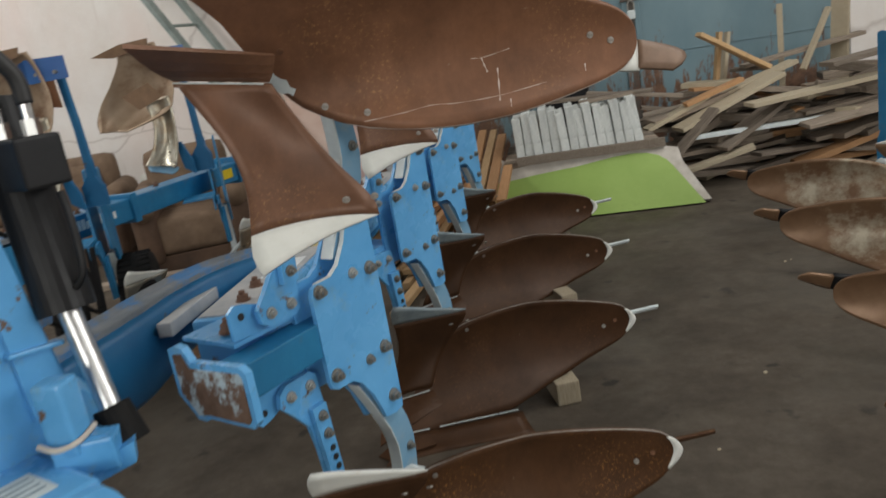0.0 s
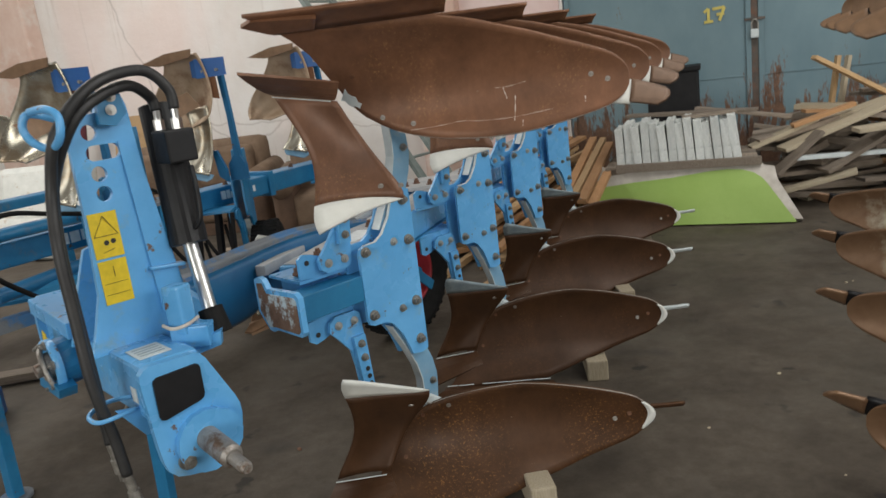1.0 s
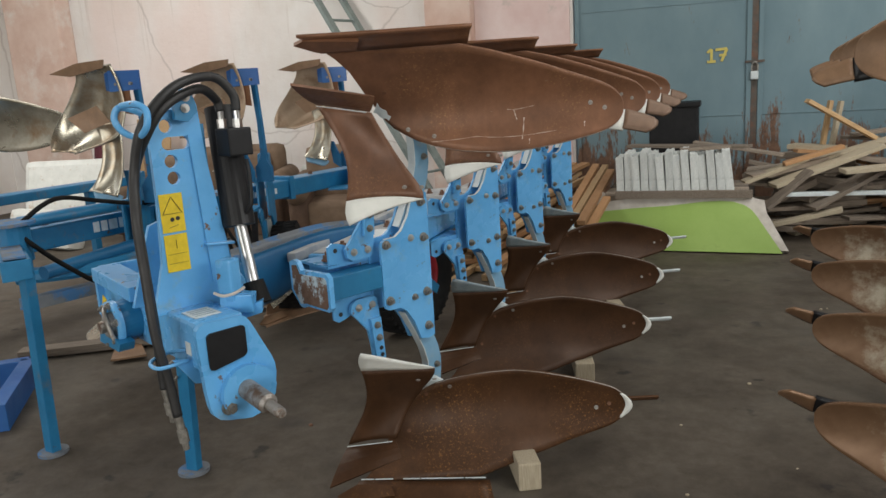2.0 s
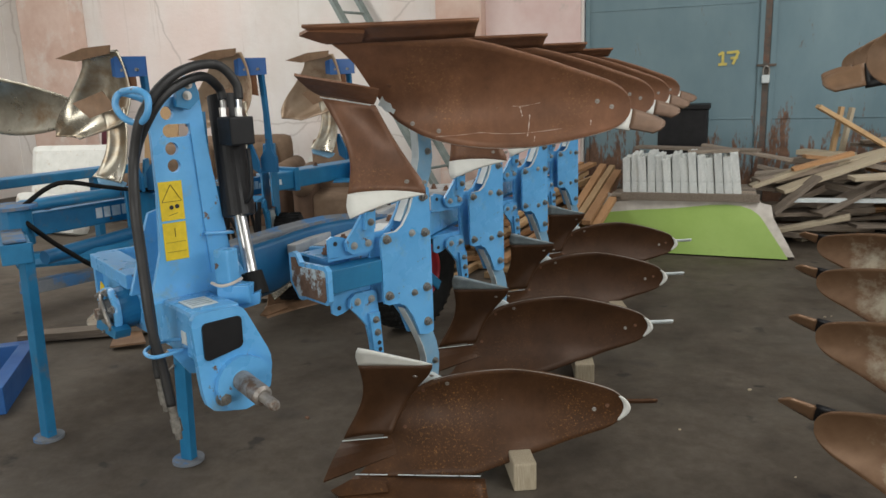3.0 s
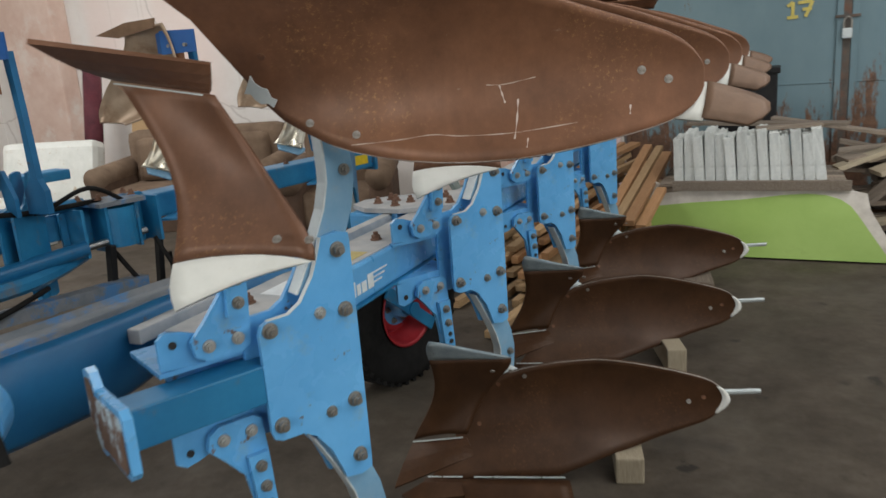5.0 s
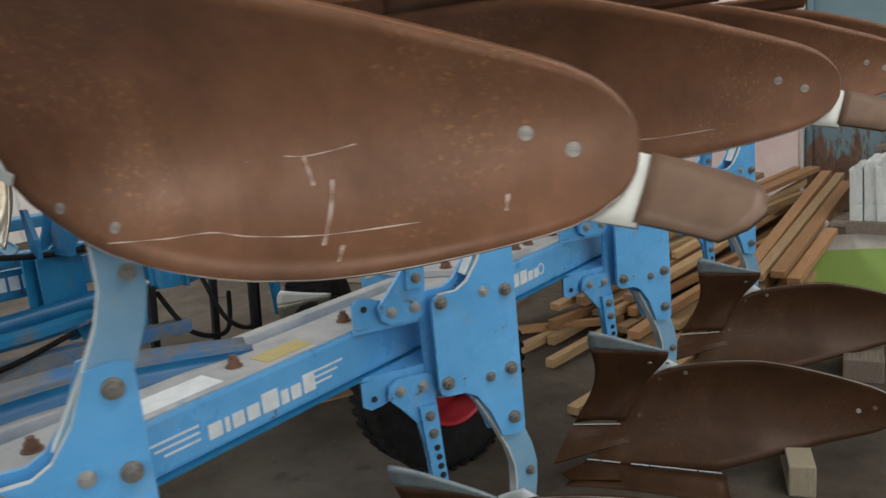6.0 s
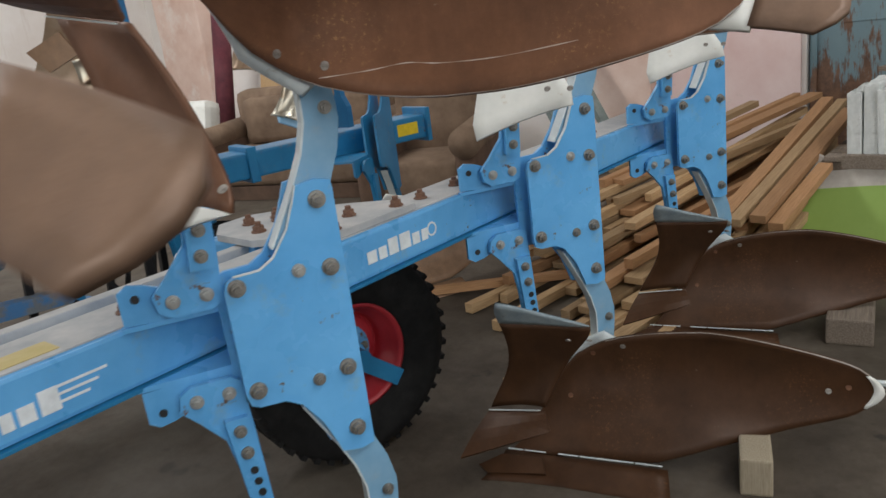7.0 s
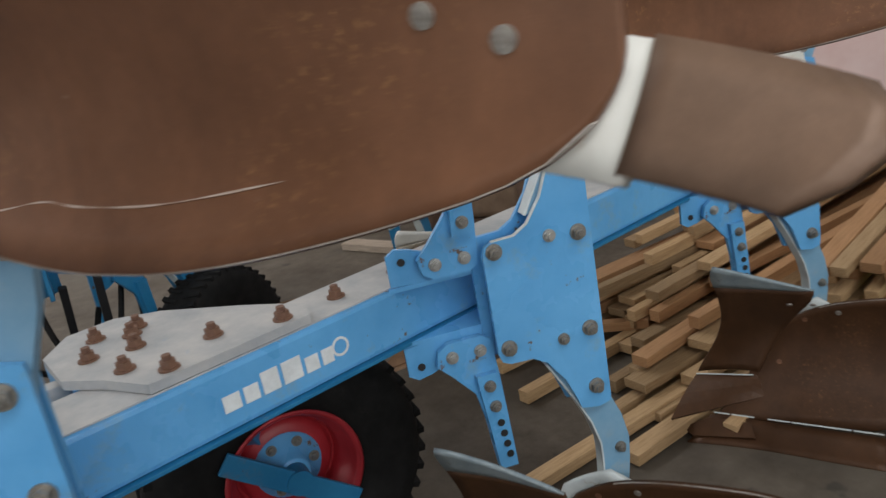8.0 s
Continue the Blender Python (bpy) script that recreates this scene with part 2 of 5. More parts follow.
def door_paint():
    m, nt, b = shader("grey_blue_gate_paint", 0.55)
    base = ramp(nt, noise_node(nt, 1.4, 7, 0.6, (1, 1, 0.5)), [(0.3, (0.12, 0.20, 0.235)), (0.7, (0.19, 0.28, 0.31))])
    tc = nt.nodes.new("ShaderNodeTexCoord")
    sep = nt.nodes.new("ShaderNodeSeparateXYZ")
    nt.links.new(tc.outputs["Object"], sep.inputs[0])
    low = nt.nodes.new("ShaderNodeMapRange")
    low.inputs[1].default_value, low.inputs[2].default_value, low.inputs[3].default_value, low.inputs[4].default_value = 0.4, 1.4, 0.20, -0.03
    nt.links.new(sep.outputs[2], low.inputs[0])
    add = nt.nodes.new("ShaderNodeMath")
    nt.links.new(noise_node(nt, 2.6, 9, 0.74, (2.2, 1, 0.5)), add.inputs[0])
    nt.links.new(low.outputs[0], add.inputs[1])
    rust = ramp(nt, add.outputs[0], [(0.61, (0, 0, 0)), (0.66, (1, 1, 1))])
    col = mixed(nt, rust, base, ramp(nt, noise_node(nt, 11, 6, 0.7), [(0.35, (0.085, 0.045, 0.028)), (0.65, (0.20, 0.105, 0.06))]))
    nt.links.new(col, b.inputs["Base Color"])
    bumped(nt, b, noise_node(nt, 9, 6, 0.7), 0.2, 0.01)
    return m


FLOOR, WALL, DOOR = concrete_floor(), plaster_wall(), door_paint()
PILLAR = surface("pink_plaster", (0.62, 0.42, 0.34), (0.78, 0.62, 0.54), 2.0, 0.9, stain=(0.80, 0.75, 0.70), stain_scale=1.2, stain_at=(0.5, 0.65), bump=0.4, fine=8)
# For the unseen south and east walls: dark to cut bounced light.
LOW_BOUNCE = surface("low_bounce_plaster", (0.16, 0.14, 0.12), (0.30, 0.27, 0.24), 1.5, 0.9, bump=0.3, fine=8)
CEIL = surface("grey_roof_slab", (0.16, 0.155, 0.145), (0.26, 0.25, 0.23), 2, 0.9, bump=0.2)



# ---------------------------------------------------------------- shaping helpers
def finish(bm, name, material, smooth=False):
    bmesh.ops.recalc_face_normals(bm, faces=bm.faces)
    me = bpy.data.meshes.new(name)
    bm.to_mesh(me)
    bm.free()
    me.materials.append(material)
    if smooth:
        for p in me.polygons:
            p.use_smooth = True
    return me


def part(name, bm, material, parent, label="", smooth=False):
    ob = new(name, finish(bm, name, material, smooth))
    ob.parent = parent
    return tagged(ob, label)


def shared(name, me, parent, m=None, label=""):
    ob = new(name, me)
    ob.parent = parent
    if m is not None:
        ob.matrix_basis = m
    return tagged(ob, label)


def thing(name, bm, material, label, category, group="", smooth=False, kind=""):
    ob = new(name, finish(bm, name, material, smooth))
    return tagged(ob, label, category, group, kind)


def holder(name, m, label, category, group=""):
    ob = new(name)
    ob.matrix_basis = m
    return tagged(ob, label, category, group)


def box(x0, x1, y0, y1, z0, z1, bevel=0.004, bm=None):
    own = bmesh.new()
    bmesh.ops.create_cube(own, size=1)
    for v in own.verts:
        v.co = Vector((x0 + (v.co.x + 0.5) * (x1 - x0), y0 + (v.co.y + 0.5) * (y1 - y0), z0 + (v.co.z + 0.5) * (z1 - z0)))
    if bevel:
        bmesh.ops.bevel(own, geom=own.edges[:], offset=bevel, segments=2, affect="EDGES", profile=0.6)
    return own if bm is None else absorb(bm, own)


def absorb(bm, other, m=None):
    """Adds the mesh of other to bm, at the pose m."""
    if m is not None:
        other.transform(m)
    tmp = bpy.data.meshes.new("tmp")
    other.to_mesh(tmp)
    other.free()
    bm.from_mesh(tmp)
    bpy.data.meshes.remove(tmp)
    return bm


def prism(outline, origin, u, v, depth, bevel=0.003, bm=None):
    """A plate: a flat outline in the plane of u and v, thickened along u x v by depth both ways."""
    own = bmesh.new()
    o, u, v = Vector(origin), Vector(u).normalized(), Vector(v).normalized()
    n = u.cross(v).normalized()
    rings = [[own.verts.new(o + u * a + v * b + n * d) for a, b in outline] for d in (-depth / 2, depth / 2)]
    own.faces.new(rings[0][::-1])
    own.faces.new(rings[1])
    k = len(outline)
    for i in range(k):
        own.faces.new((rings[0][i], rings[0][(i + 1) % k], rings[1][(i + 1) % k], rings[1][i]))
    if bevel:
        flat = [e for e in own.edges if len(e.link_faces) == 2 and e.calc_face_angle(0) > 0.9]
        bmesh.ops.bevel(own, geom=flat, offset=bevel, segments=2, affect="EDGES", profile=0.6)
    return own if bm is None else absorb(bm, own)


def rod(a, b, r0, r1=None, sides=16, bm=None):
    """A round bar from a to b."""
    own = bmesh.new()
    a, b = Vector(a), Vector(b)
    bmesh.ops.create_cone(own, cap_ends=True, segments=sides, radius1=r0, radius2=r0 if r1 is None else r1, depth=(b - a).length)
    own.transform(Matrix.Translation((a + b) / 2) @ (b - a).to_track_quat("Z", "Y").to_matrix().to_4x4())
    return own if bm is None else absorb(bm, own)


def bar(a, b, w, h, up=(0, 0, 1), bevel=0.004, bm=None):
    """A square bar from a to b, w wide and h high."""
    a, b = Vector(a), Vector(b)
    d = (b - a).normalized()
    side = d.cross(Vector(up)).normalized()
    top = side.cross(d)
    own = box(-w / 2, w / 2, 0, (b - a).length, -h / 2, h / 2, bevel)
    own.transform(Matrix.Translation(a) @ Matrix((side, d, top)).transposed().to_4x4())
    return own if bm is None else absorb(bm, own)


def tube(points, r, sides=10, bm=None):
    """A hose through the points, smoothed."""
    pts = smooth_line([Vector(p) for p in points], 6)
    own = bmesh.new()
    rings = []
    side = Vector((0.3, 0.2, 0.9)).cross(pts[1] - pts[0]).normalized()
    for i, p in enumerate(pts):
        d = (pts[min(i + 1, len(pts) - 1)] - pts[max(i - 1, 0)]).normalized()
        side = (side - d * side.dot(d)).normalized()
        up = d.cross(side)
        rings.append([own.verts.new(p + (side * math.cos(6.2832 * k / sides) + up * math.sin(6.2832 * k / sides)) * r) for k in range(sides)])
    for i in range(len(rings) - 1):
        for k in range(sides):
            own.faces.new((rings[i][k], rings[i][(k + 1) % sides], rings[i + 1][(k + 1) % sides], rings[i + 1][k]))
    own.faces.new(rings[0][::-1])
    own.faces.new(rings[-1])
    return own if bm is None else absorb(bm, own)


def smooth_line(pts, steps):
    """Catmull-Rom through the points."""
    out = []
    for i in range(len(pts) - 1):
        p0, p1, p2, p3 = pts[max(i - 1, 0)], pts[i], pts[i + 1], pts[min(i + 2, len(pts) - 1)]
        for k in range(steps):
            t = k / steps
            out.append(0.5 * ((2 * p1) + (p2 - p0) * t + (2 * p0 - 5 * p1 + 4 * p2 - p3) * t * t + (3 * p1 - p0 - 3 * p2 + p3) * t ** 3))
    out.append(pts[-1])
    return out


def lathe(profile, sides=40, bm=None, closed=False):
    """Turns a profile of (radius, along x) round the x axis."""
    own = bmesh.new()
    rings = [[own.verts.new((x, r * math.cos(6.28319 * k / sides), r * math.sin(6.28319 * k / sides))) for k in range(sides)] for r, x in profile]
    n = len(rings)
    for i in range(n if closed else n - 1):
        for k in range(sides):
            own.faces.new((rings[i][k], rings[i][(k + 1) % sides], rings[(i + 1) % n][(k + 1) % sides], rings[(i + 1) % n][k]))
    return own if bm is None else absorb(bm, own)


def sheet(grid, thick, bm=None):
    """A curved plate through a grid of points, thickened."""
    own = bmesh.new()
    rows, cols = len(grid), len(grid[0])
    P = [[Vector(p) for p in row] for row in grid]
    front = [[own.verts.new(p) for p in row] for row in P]
    back = []
    for i in range(rows):
        line = []
        for j in range(cols):
            du = P[min(i + 1, rows - 1)][j] - P[max(i - 1, 0)][j]
            dv = P[i][min(j + 1, cols - 1)] - P[i][max(j - 1, 0)]
            n = du.cross(dv)
            n = n.normalized() if n.length > 1e-9 else Vector((0, 1, 0))
            if n.y < 0:
                n = -n
            line.append(own.verts.new(P[i][j] + n * thick))
        back.append(line)
    for i in range(rows - 1):
        for j in range(cols - 1):
            own.faces.new((front[i][j], front[i + 1][j], front[i + 1][j + 1], front[i][j + 1]))
            own.faces.new((back[i][j], back[i][j + 1], back[i + 1][j + 1], back[i + 1][j]))
    edge = [(i, 0) for i in range(rows)] + [(rows - 1, j) for j in range(1, cols)] + [(i, cols - 1) for i in range(rows - 2, -1, -1)] + [(0, j) for j in range(cols - 2, 0, -1)]
    for (i, j), (k, l) in zip(edge, edge[1:] + edge[:1]):
        own.faces.new((front[i][j], front[k][l], back[k][l], back[i][j]))
    return own if bm is None else absorb(bm, own)


def spread(x, xs, ys):
    return float(np.interp(x, xs, ys))


# ---------------------------------------------------------------- the hall
X0, X1, Y0, Y1, TOP = -9.6, 7.0, -7.0, 8.3, 5.6


def slab_with_holes(along0, along1, height, holes, place):
    """Wall pieces round rectangular openings (a0, a1, z0, z1); place maps (a, z, depth) ranges to a box."""
    bm = bmesh.new()
    cuts = sorted({along0, along1, *[h[0] for h in holes], *[h[1] for h in holes]})
    for a0, a1 in zip(cuts, cuts[1:]):
        spans = sorted((h[2], h[3]) for h in holes if h[0] <= a0 and h[1] >= a1)
        z = 0.0
        for z0, z1 in spans + [(height, height)]:
            if z0 > z:
                box(*place(a0, a1, z, z0), bevel=0, bm=bm)
            z = z1
    return bm


floor = thing("floor", box(X0 - 0.3, X1 + 0.3, Y0 - 0.3, Y1 + 0.3, -0.2, 0, 0), FLOOR, "stained grey-brown concrete floor with oil marks", "floor", kind="structure")
thing("ground", box(-300, 300, -300, 300, -0.5, -0.25, 0), FLOOR, "bare ground outside the hall", "ground", kind="structure")
# Slots left in the unseen roof for the added daylight panels.
bm = bmesh.new()
for x0, x1 in ((X0 - 0.3, -6.1), (-4.7, 2.7), (4.1, X1 + 0.3)):
    box(x0, x1, Y0 - 0.3, Y1 + 0.3, TOP, TOP + 0.25, 0, bm)
for x0, x1 in ((-6.1, -4.7), (2.7, 4.1)):
    box(x0, x1, Y0 - 0.3, -1.8, TOP, TOP + 0.25, 0, bm)
    box(x0, x1, 6.6, Y1 + 0.3, TOP, TOP + 0.25, 0, bm)
thing("ceiling", bm, CEIL, "unseen grey concrete roof slab with slots added for daylight", "ceiling", kind="structure")
GATE = (-0.63, 3.4, 0.0, 3.6)
wall_north = thing("wall_north", slab_with_holes(X0, X1, TOP, [GATE], lambda a0, a1, z0, z1: (a0, a1, Y1, Y1 + 0.3, z0, z1)), WALL, "limewashed plaster wall with pinkish stains", "wall", kind="structure")
# South, west and east openings are added for the daylight panels, none seen.
thing("wall_south", slab_with_holes(X0, X1, TOP, [(-4.5, 3.3, 0.65, 3.35)], lambda a0, a1, z0, z1: (a0, a1, Y0 - 0.3, Y0, z0, z1)), LOW_BOUNCE, "unseen grey wall kept dark to cut bounced light, with an added wide opening", "wall", kind="structure")
thing("wall_west", slab_with_holes(Y0, Y1, TOP, [(-2, 5, 2.9, 4.5)], lambda a0, a1, z0, z1: (X0 - 0.3, X0, a0, a1, z0, z1)), WALL, "limewashed plaster wall with an added, unseen opening for daylight", "wall", kind="structure")
thing("wall_east", slab_with_holes(Y0, Y1, TOP, [(-2.4, 4.8, 2.3, 4.5)], lambda a0, a1, z0, z1: (X1, X1 + 0.3, a0, a1, z0, z1)), LOW_BOUNCE, "unseen grey wall kept dark to cut bounced light, with an added opening", "wall", kind="structure")
thing("pillar_1", box(-8.95, -7.95, Y1 - 0.28, Y1, 0, TOP, 0.03), PILLAR, "pink plastered wall pillar with worn edges", "pillar", kind="structure")
thing("pillar_2", box(-2.38, -1.80, Y1 - 0.2, Y1, 0, TOP, 0.03), PILLAR, "pink plastered wall pillar with worn edges", "pillar", kind="structure")
PINKW = surface("pale_pink_limewash", (0.70, 0.50, 0.47), (0.84, 0.70, 0.67), 1.6, 0.9, stain=(0.56, 0.47, 0.42), stain_scale=2.2, stain_at=(0.6, 0.72), bump=0.4, fine=8)
thing("wall_patch", box(-1.80, -0.66, Y1 - 0.035, Y1 - 0.004, 0, TOP, 0.008), PINKW, "pink limewashed strip of wall beside the gate", "wall", kind="structure")

# gate
BARM = surface("dark_rusty_bar", (0.055, 0.048, 0.042), (0.13, 0.11, 0.09), 9, 0.7, stain=(0.16, 0.075, 0.045), stain_scale=5, stain_at=(0.5, 0.65), bump=0.3)
gate = new("door_1")
tagged(gate, "tall grey-blue steel double gate with rust and a yellow painted number", "gate", kind="structure")
SEAM = 1.33
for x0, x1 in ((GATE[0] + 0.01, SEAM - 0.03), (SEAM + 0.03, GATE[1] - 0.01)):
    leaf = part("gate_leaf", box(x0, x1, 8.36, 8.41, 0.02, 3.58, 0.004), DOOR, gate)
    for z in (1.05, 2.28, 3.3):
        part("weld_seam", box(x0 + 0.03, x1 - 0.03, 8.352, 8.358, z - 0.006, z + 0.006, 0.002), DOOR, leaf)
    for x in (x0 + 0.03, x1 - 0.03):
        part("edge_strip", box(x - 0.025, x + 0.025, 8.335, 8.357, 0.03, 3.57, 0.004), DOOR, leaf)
part("meeting_bar", box(SEAM - 0.036, SEAM + 0.030, 8.338, 8.372, 0.03, 3.57, 0.004), BARM, gate, "rusty bar between the gate leaves")
hasp = part("hasp", box(SEAM - 0.10, SEAM + 0.10, 8.318, 8.334, 1.605, 1.63, 0.004), BARM, gate, "rusty hasp")
part("padlock", box(SEAM - 0.042, SEAM + 0.038, 8.285, 8.325, 1.425, 1.515, 0.014), PALE, gate, "pale padlock")
part("padlock_shackle", tube([(SEAM - 0.03, 8.305, 1.51), (SEAM - 0.03, 8.305, 1.58), (SEAM, 8.305, 1.61), (SEAM + 0.03, 8.305, 1.58), (SEAM + 0.03, 8.305, 1.51)], 0.008), BOLT, gate)
layer = 0.0
bm = bmesh.new()
for pts in (((0, 0.10), (0.045, 0.135), (0.045, 0.0)), ((0.0, 0.0), (0.09, 0.004)), ((0.085, 0.125), (0.205, 0.132), (0.150, 0.0)), ((0.125, 0.064), (0.20, 0.07))):
    for (a0, b0), (a1, b1) in zip(pts, pts[1:]):
        layer += 0.0012
        bar((0.84 + a0, 8.353 - layer, 1.64 + b0), (0.84 + a1, 8.353 - layer, 1.64 + b1), 0.028, 0.003, (0, 1, 0), 0, bm)
part("painted_number", bm, PAINT17, gate, "yellow hand-painted number 17")

# ---------------------------------------------------------------- plough bodies
ZC = 0.871
UP = (0, 0, 1)
PLUGM = surface("scuffed_bolt_head", (0.16, 0.14, 0.12), (0.46, 0.44, 0.40), 90, 0.4, 0.4, bump=0.2)
# Pale colour for the highlight painted on the boards' upper edges.
EDGE = surface("edge_highlight_steel", (0.22, 0.17, 0.13), (0.52, 0.48, 0.44), 9, 0.5, 0.3, bump=0.1)
BX, RX = Vector((0.469, 0.883, 0)), Vector((0.883, -0.469, 0))
PT = Vector((-0.086, 1.859, 0))


def board_y(x, z):
    """The hollow face of a mouldboard."""
    foot = 0.042 * max(0.0, 1 - z / 0.16) * min(1.0, max(0.0, (x + 0.15) / 0.3))
    return 1.675 - foot + 0.407 * x + 1.222 * z - 0.051 * x * x - 0.145 * x * z - 1.467 * z * z - 1.096 * z ** 3


def rounded(x):
    """How far the tail end has closed: 1 along the board, 0 at its tip."""
    return math.sqrt(max(0.0, 1 - max(0.0, min(1.0, (x - 0.50) / 0.158)) ** 6))


def board_low(x):
    low = spread(x, (-0.30, -0.144, 0.13, 0.229, 0.366, 0.50, 0.60, 0.66), (0.052, 0.046, 0.053, 0.078, 0.125, 0.176, 0.215, 0.240))
    return 0.305 - (0.305 - low) * rounded(x)


def board_high(x):
    if x < 0.283:
        return spread(x, (-0.30, -0.285, -0.255, -0.238, -0.198, -0.161, -0.115, -0.07, -0.015, 0.043, 0.10, 0.164, 0.22, 0.283), (0.058, 0.075, 0.13, 0.195, 0.285, 0.331, 0.361, 0.385, 0.405, 0.419, 0.429, 0.436, 0.439, 0.438))
    high = 0.438 - 0.050 * ((x - 0.283) / 0.3) ** 1.6
    return 0.305 + (high - 0.305) * rounded(x)


def board_point(x, f):
    lo, hi = board_low(x), board_high(x)
    z = lo + (hi - lo) * f
    return Vector((x, board_y(x, z), z))


def bolt_mesh(r, h, material, name):
    bm = bmesh.new()
    rod((0, 0, 0), (0, 0, 0.004), r * 1.45, sides=16, bm=bm)
    rod((0, 0, 0.004), (0, 0, h), r * 1.1, sides=6, bm=bm)
    rod((0, 0, h), (0, 0, h * 1.6), r * 0.62, sides=10, bm=bm)
    return finish(bm, name, material)


BIG, MID, RUSTY = bolt_mesh(0.0122, 0.015, BOLT, "bolt"), bolt_mesh(0.0092, 0.011, BOLT, "bolt"), bolt_mesh(0.0135, 0.017, RBOLT, "bolt")
bm = rod((0, 0, 0), (0, 0, 0.002), 0.0085, sides=16)
rod((0, 0, 0.001), (0, 0, 0.003), 0.0055, sides=8, bm=bm)
PLUG = finish(bm, "bolt", PLUGM)
PLUG2 = finish(rod((0, 0, 0), (0, 0, 0.0015), 0.008, sides=16), "bolt", RUSTS)
FACE_R = Matrix((BX, Vector((0, 0, 1)), RX)).transposed().to_4x4()


def plate_at(s, r, z):
    return PT + BX * s + RX * r + Vector((0, 0, z))


def outline_mirror(pts):
    return pts + [(s, 2 * ZC - z) for s, z in reversed(pts)]


def shape_body(steel, skim_steel, paint, tail_drop, end_paint=None, white_from=0.80, x_max=0.66):
    """Meshes of one lower body, in the place of the first body; keyed by part name, with bolt places."""
    parts = []
    shift = lambda p: Vector((p.x, p.y, p.z - tail_drop * max(0.0, (p.x - 0.25) / 0.38)))
    xs = [-0.30 + 0.955 * (i / 46) for i in range(47)]
    xs = xs[:1] + [-0.292, -0.285] + xs[1:-1] + [0.62, 0.63, 0.638, 0.645, 0.650, 0.654, 0.6565]
    xs = sorted(x for x in xs if x <= x_max)
    grid = [[shift(board_point(x, j / 14)) for j in range(15)] for x in xs]
    holes = [(shift(Vector((x, board_y(x, z), z)))) for x, z in ((-0.012, 0.372), (-0.105, 0.342), (0.540, 0.282), (0.590, 0.303), (-0.169, 0.201))]
    kinds = ("PLUG", "PLUG_WORN", "PLUG", "PLUG_WORN", "PLUG_WORN") if tail_drop else ("PLUG", "PLUG", "PLUG", "PLUG", "PLUG_WORN")
    parts.append(("mouldboard", sheet(grid, 0.009), steel, True, "large curved brown rusty mouldboard", list(zip(holes, kinds))))
    # pale strip that paints the highlight along the upper edge
    rows = []
    for x in [-0.06 + 0.70 * i / 30 for i in range(31)]:
        p = shift(board_point(min(x, x_max), 1.0))
        rows.append([p + Vector((0, d, 0.0006)) for d in (-0.001, 0.006)])
    parts.append(("edge_highlight", sheet(rows, 0.0012), EDGE, False, "pale strip painting the highlight on the mouldboard's upper edge", []))
    # share under it
    edge = [Vector((-0.318, 1.615, 0.056)), Vector((0.176, 1.757, 0.050))]
    tip = [Vector((-0.342, 1.488, 0.004)), Vector((0.222, 1.655, 0.004))]
    rows = []
    for i in range(13):
        f = i / 12
        a, b = edge[0].lerp(edge[1], f), tip[0].lerp(tip[1], f)
        a.y -= 0.012
        b.y += 0.03 * math.sin(f * 3.1) * (1 - f)
        rows.append([a.lerp(b, j / 4) + Vector((0, 0, -0.008 * math.sin(3.14 * j / 4))) for j in range(5)])
    parts.append(("share", sheet(rows, 0.011), steel, True, "brown rusty plough share", []))
    # point ahead of the share
    bm = prism([(0, 0), (0.135, 0.0), (0.17, -0.052), (-0.01, -0.075), (-0.055, -0.05)], (-0.318, 1.585, 0.048), (0.96, 0.27, 0.0), (0.1, 0.85, 0.5), 0.014, 0.003)
    parts.append(("share_point", bm, steel, False, "", []))
    # worn bright edges along the joint
    for f0, f1 in ((0.0, 0.10), (0.11, 0.25), (0.33, 0.46), (0.468, 0.80), (0.81, 0.97)):
        ends = [Vector((-0.305, 1.600, 0.0675)).lerp(Vector((0.176, 1.744, 0.061)), f) for f in (f0, f1)]
        if tail_drop:
            parts.append(("worn_edge", bar(ends[0], ends[1], 0.005, 0.003, bevel=0.001), PALE, False, "bright worn joint of the share", []))
    # tail extension
    def tail(f, g):
        a = Vector((0.585, 2.095, 0.290)).lerp(Vector((0.790, 2.150, 0.318 if tail_drop else 0.350)), f)
        b = Vector((0.585, 2.072, 0.372)).lerp(Vector((0.768, 2.086, 0.398)), f)
        p = a.lerp(b, g)
        return shift(p + Vector((-0.028 * (f ** 3) * (2 * g - 1) ** 2, 0.004 * math.sin(3.14 * f), 0)))
    lo, hi = (0.14, 0.34) if tail_drop else (0.0, 1.0)
    fe = 0.28 if tail_drop else 0.40
    c0, c1 = (0.0, 0.45) if tail_drop else (0.05, 1.03)
    tail_steel = PALE if end_paint == GREY else (RUSTG if paint == BLUE and not tail_drop else steel)
    parts.append(("tail_extension", sheet([[tail(fe - 0.02 + (1.02 - fe) * i / 8, lo + (hi - lo) * (j / 4) * (1 if i < 6 or not tail_drop else 1.15)) for j in range(5)] for i in range(9)], 0.010), tail_steel, True, "steel tail extension strip", []))
    # Stored ploughs: black here paints the shaded gap at the tail.
    parts.append(("tail_clamp", sheet([[tail(-0.10 + (fe + 0.10) * i / 4, c0 + c1 * j / 4) + Vector((0, 0.003, 0)) for j in range(5)] for i in range(5)], 0.012), WHITE if paint == BLUE else BLACK, True, "pale painted clamp of the tail", []))
    if tail_drop:
        rows = []
        for i in range(11):
            z = 0.352 - 0.105 * i / 10
            x_end = max(x for x in xs if board_low(x) <= z <= board_high(x))
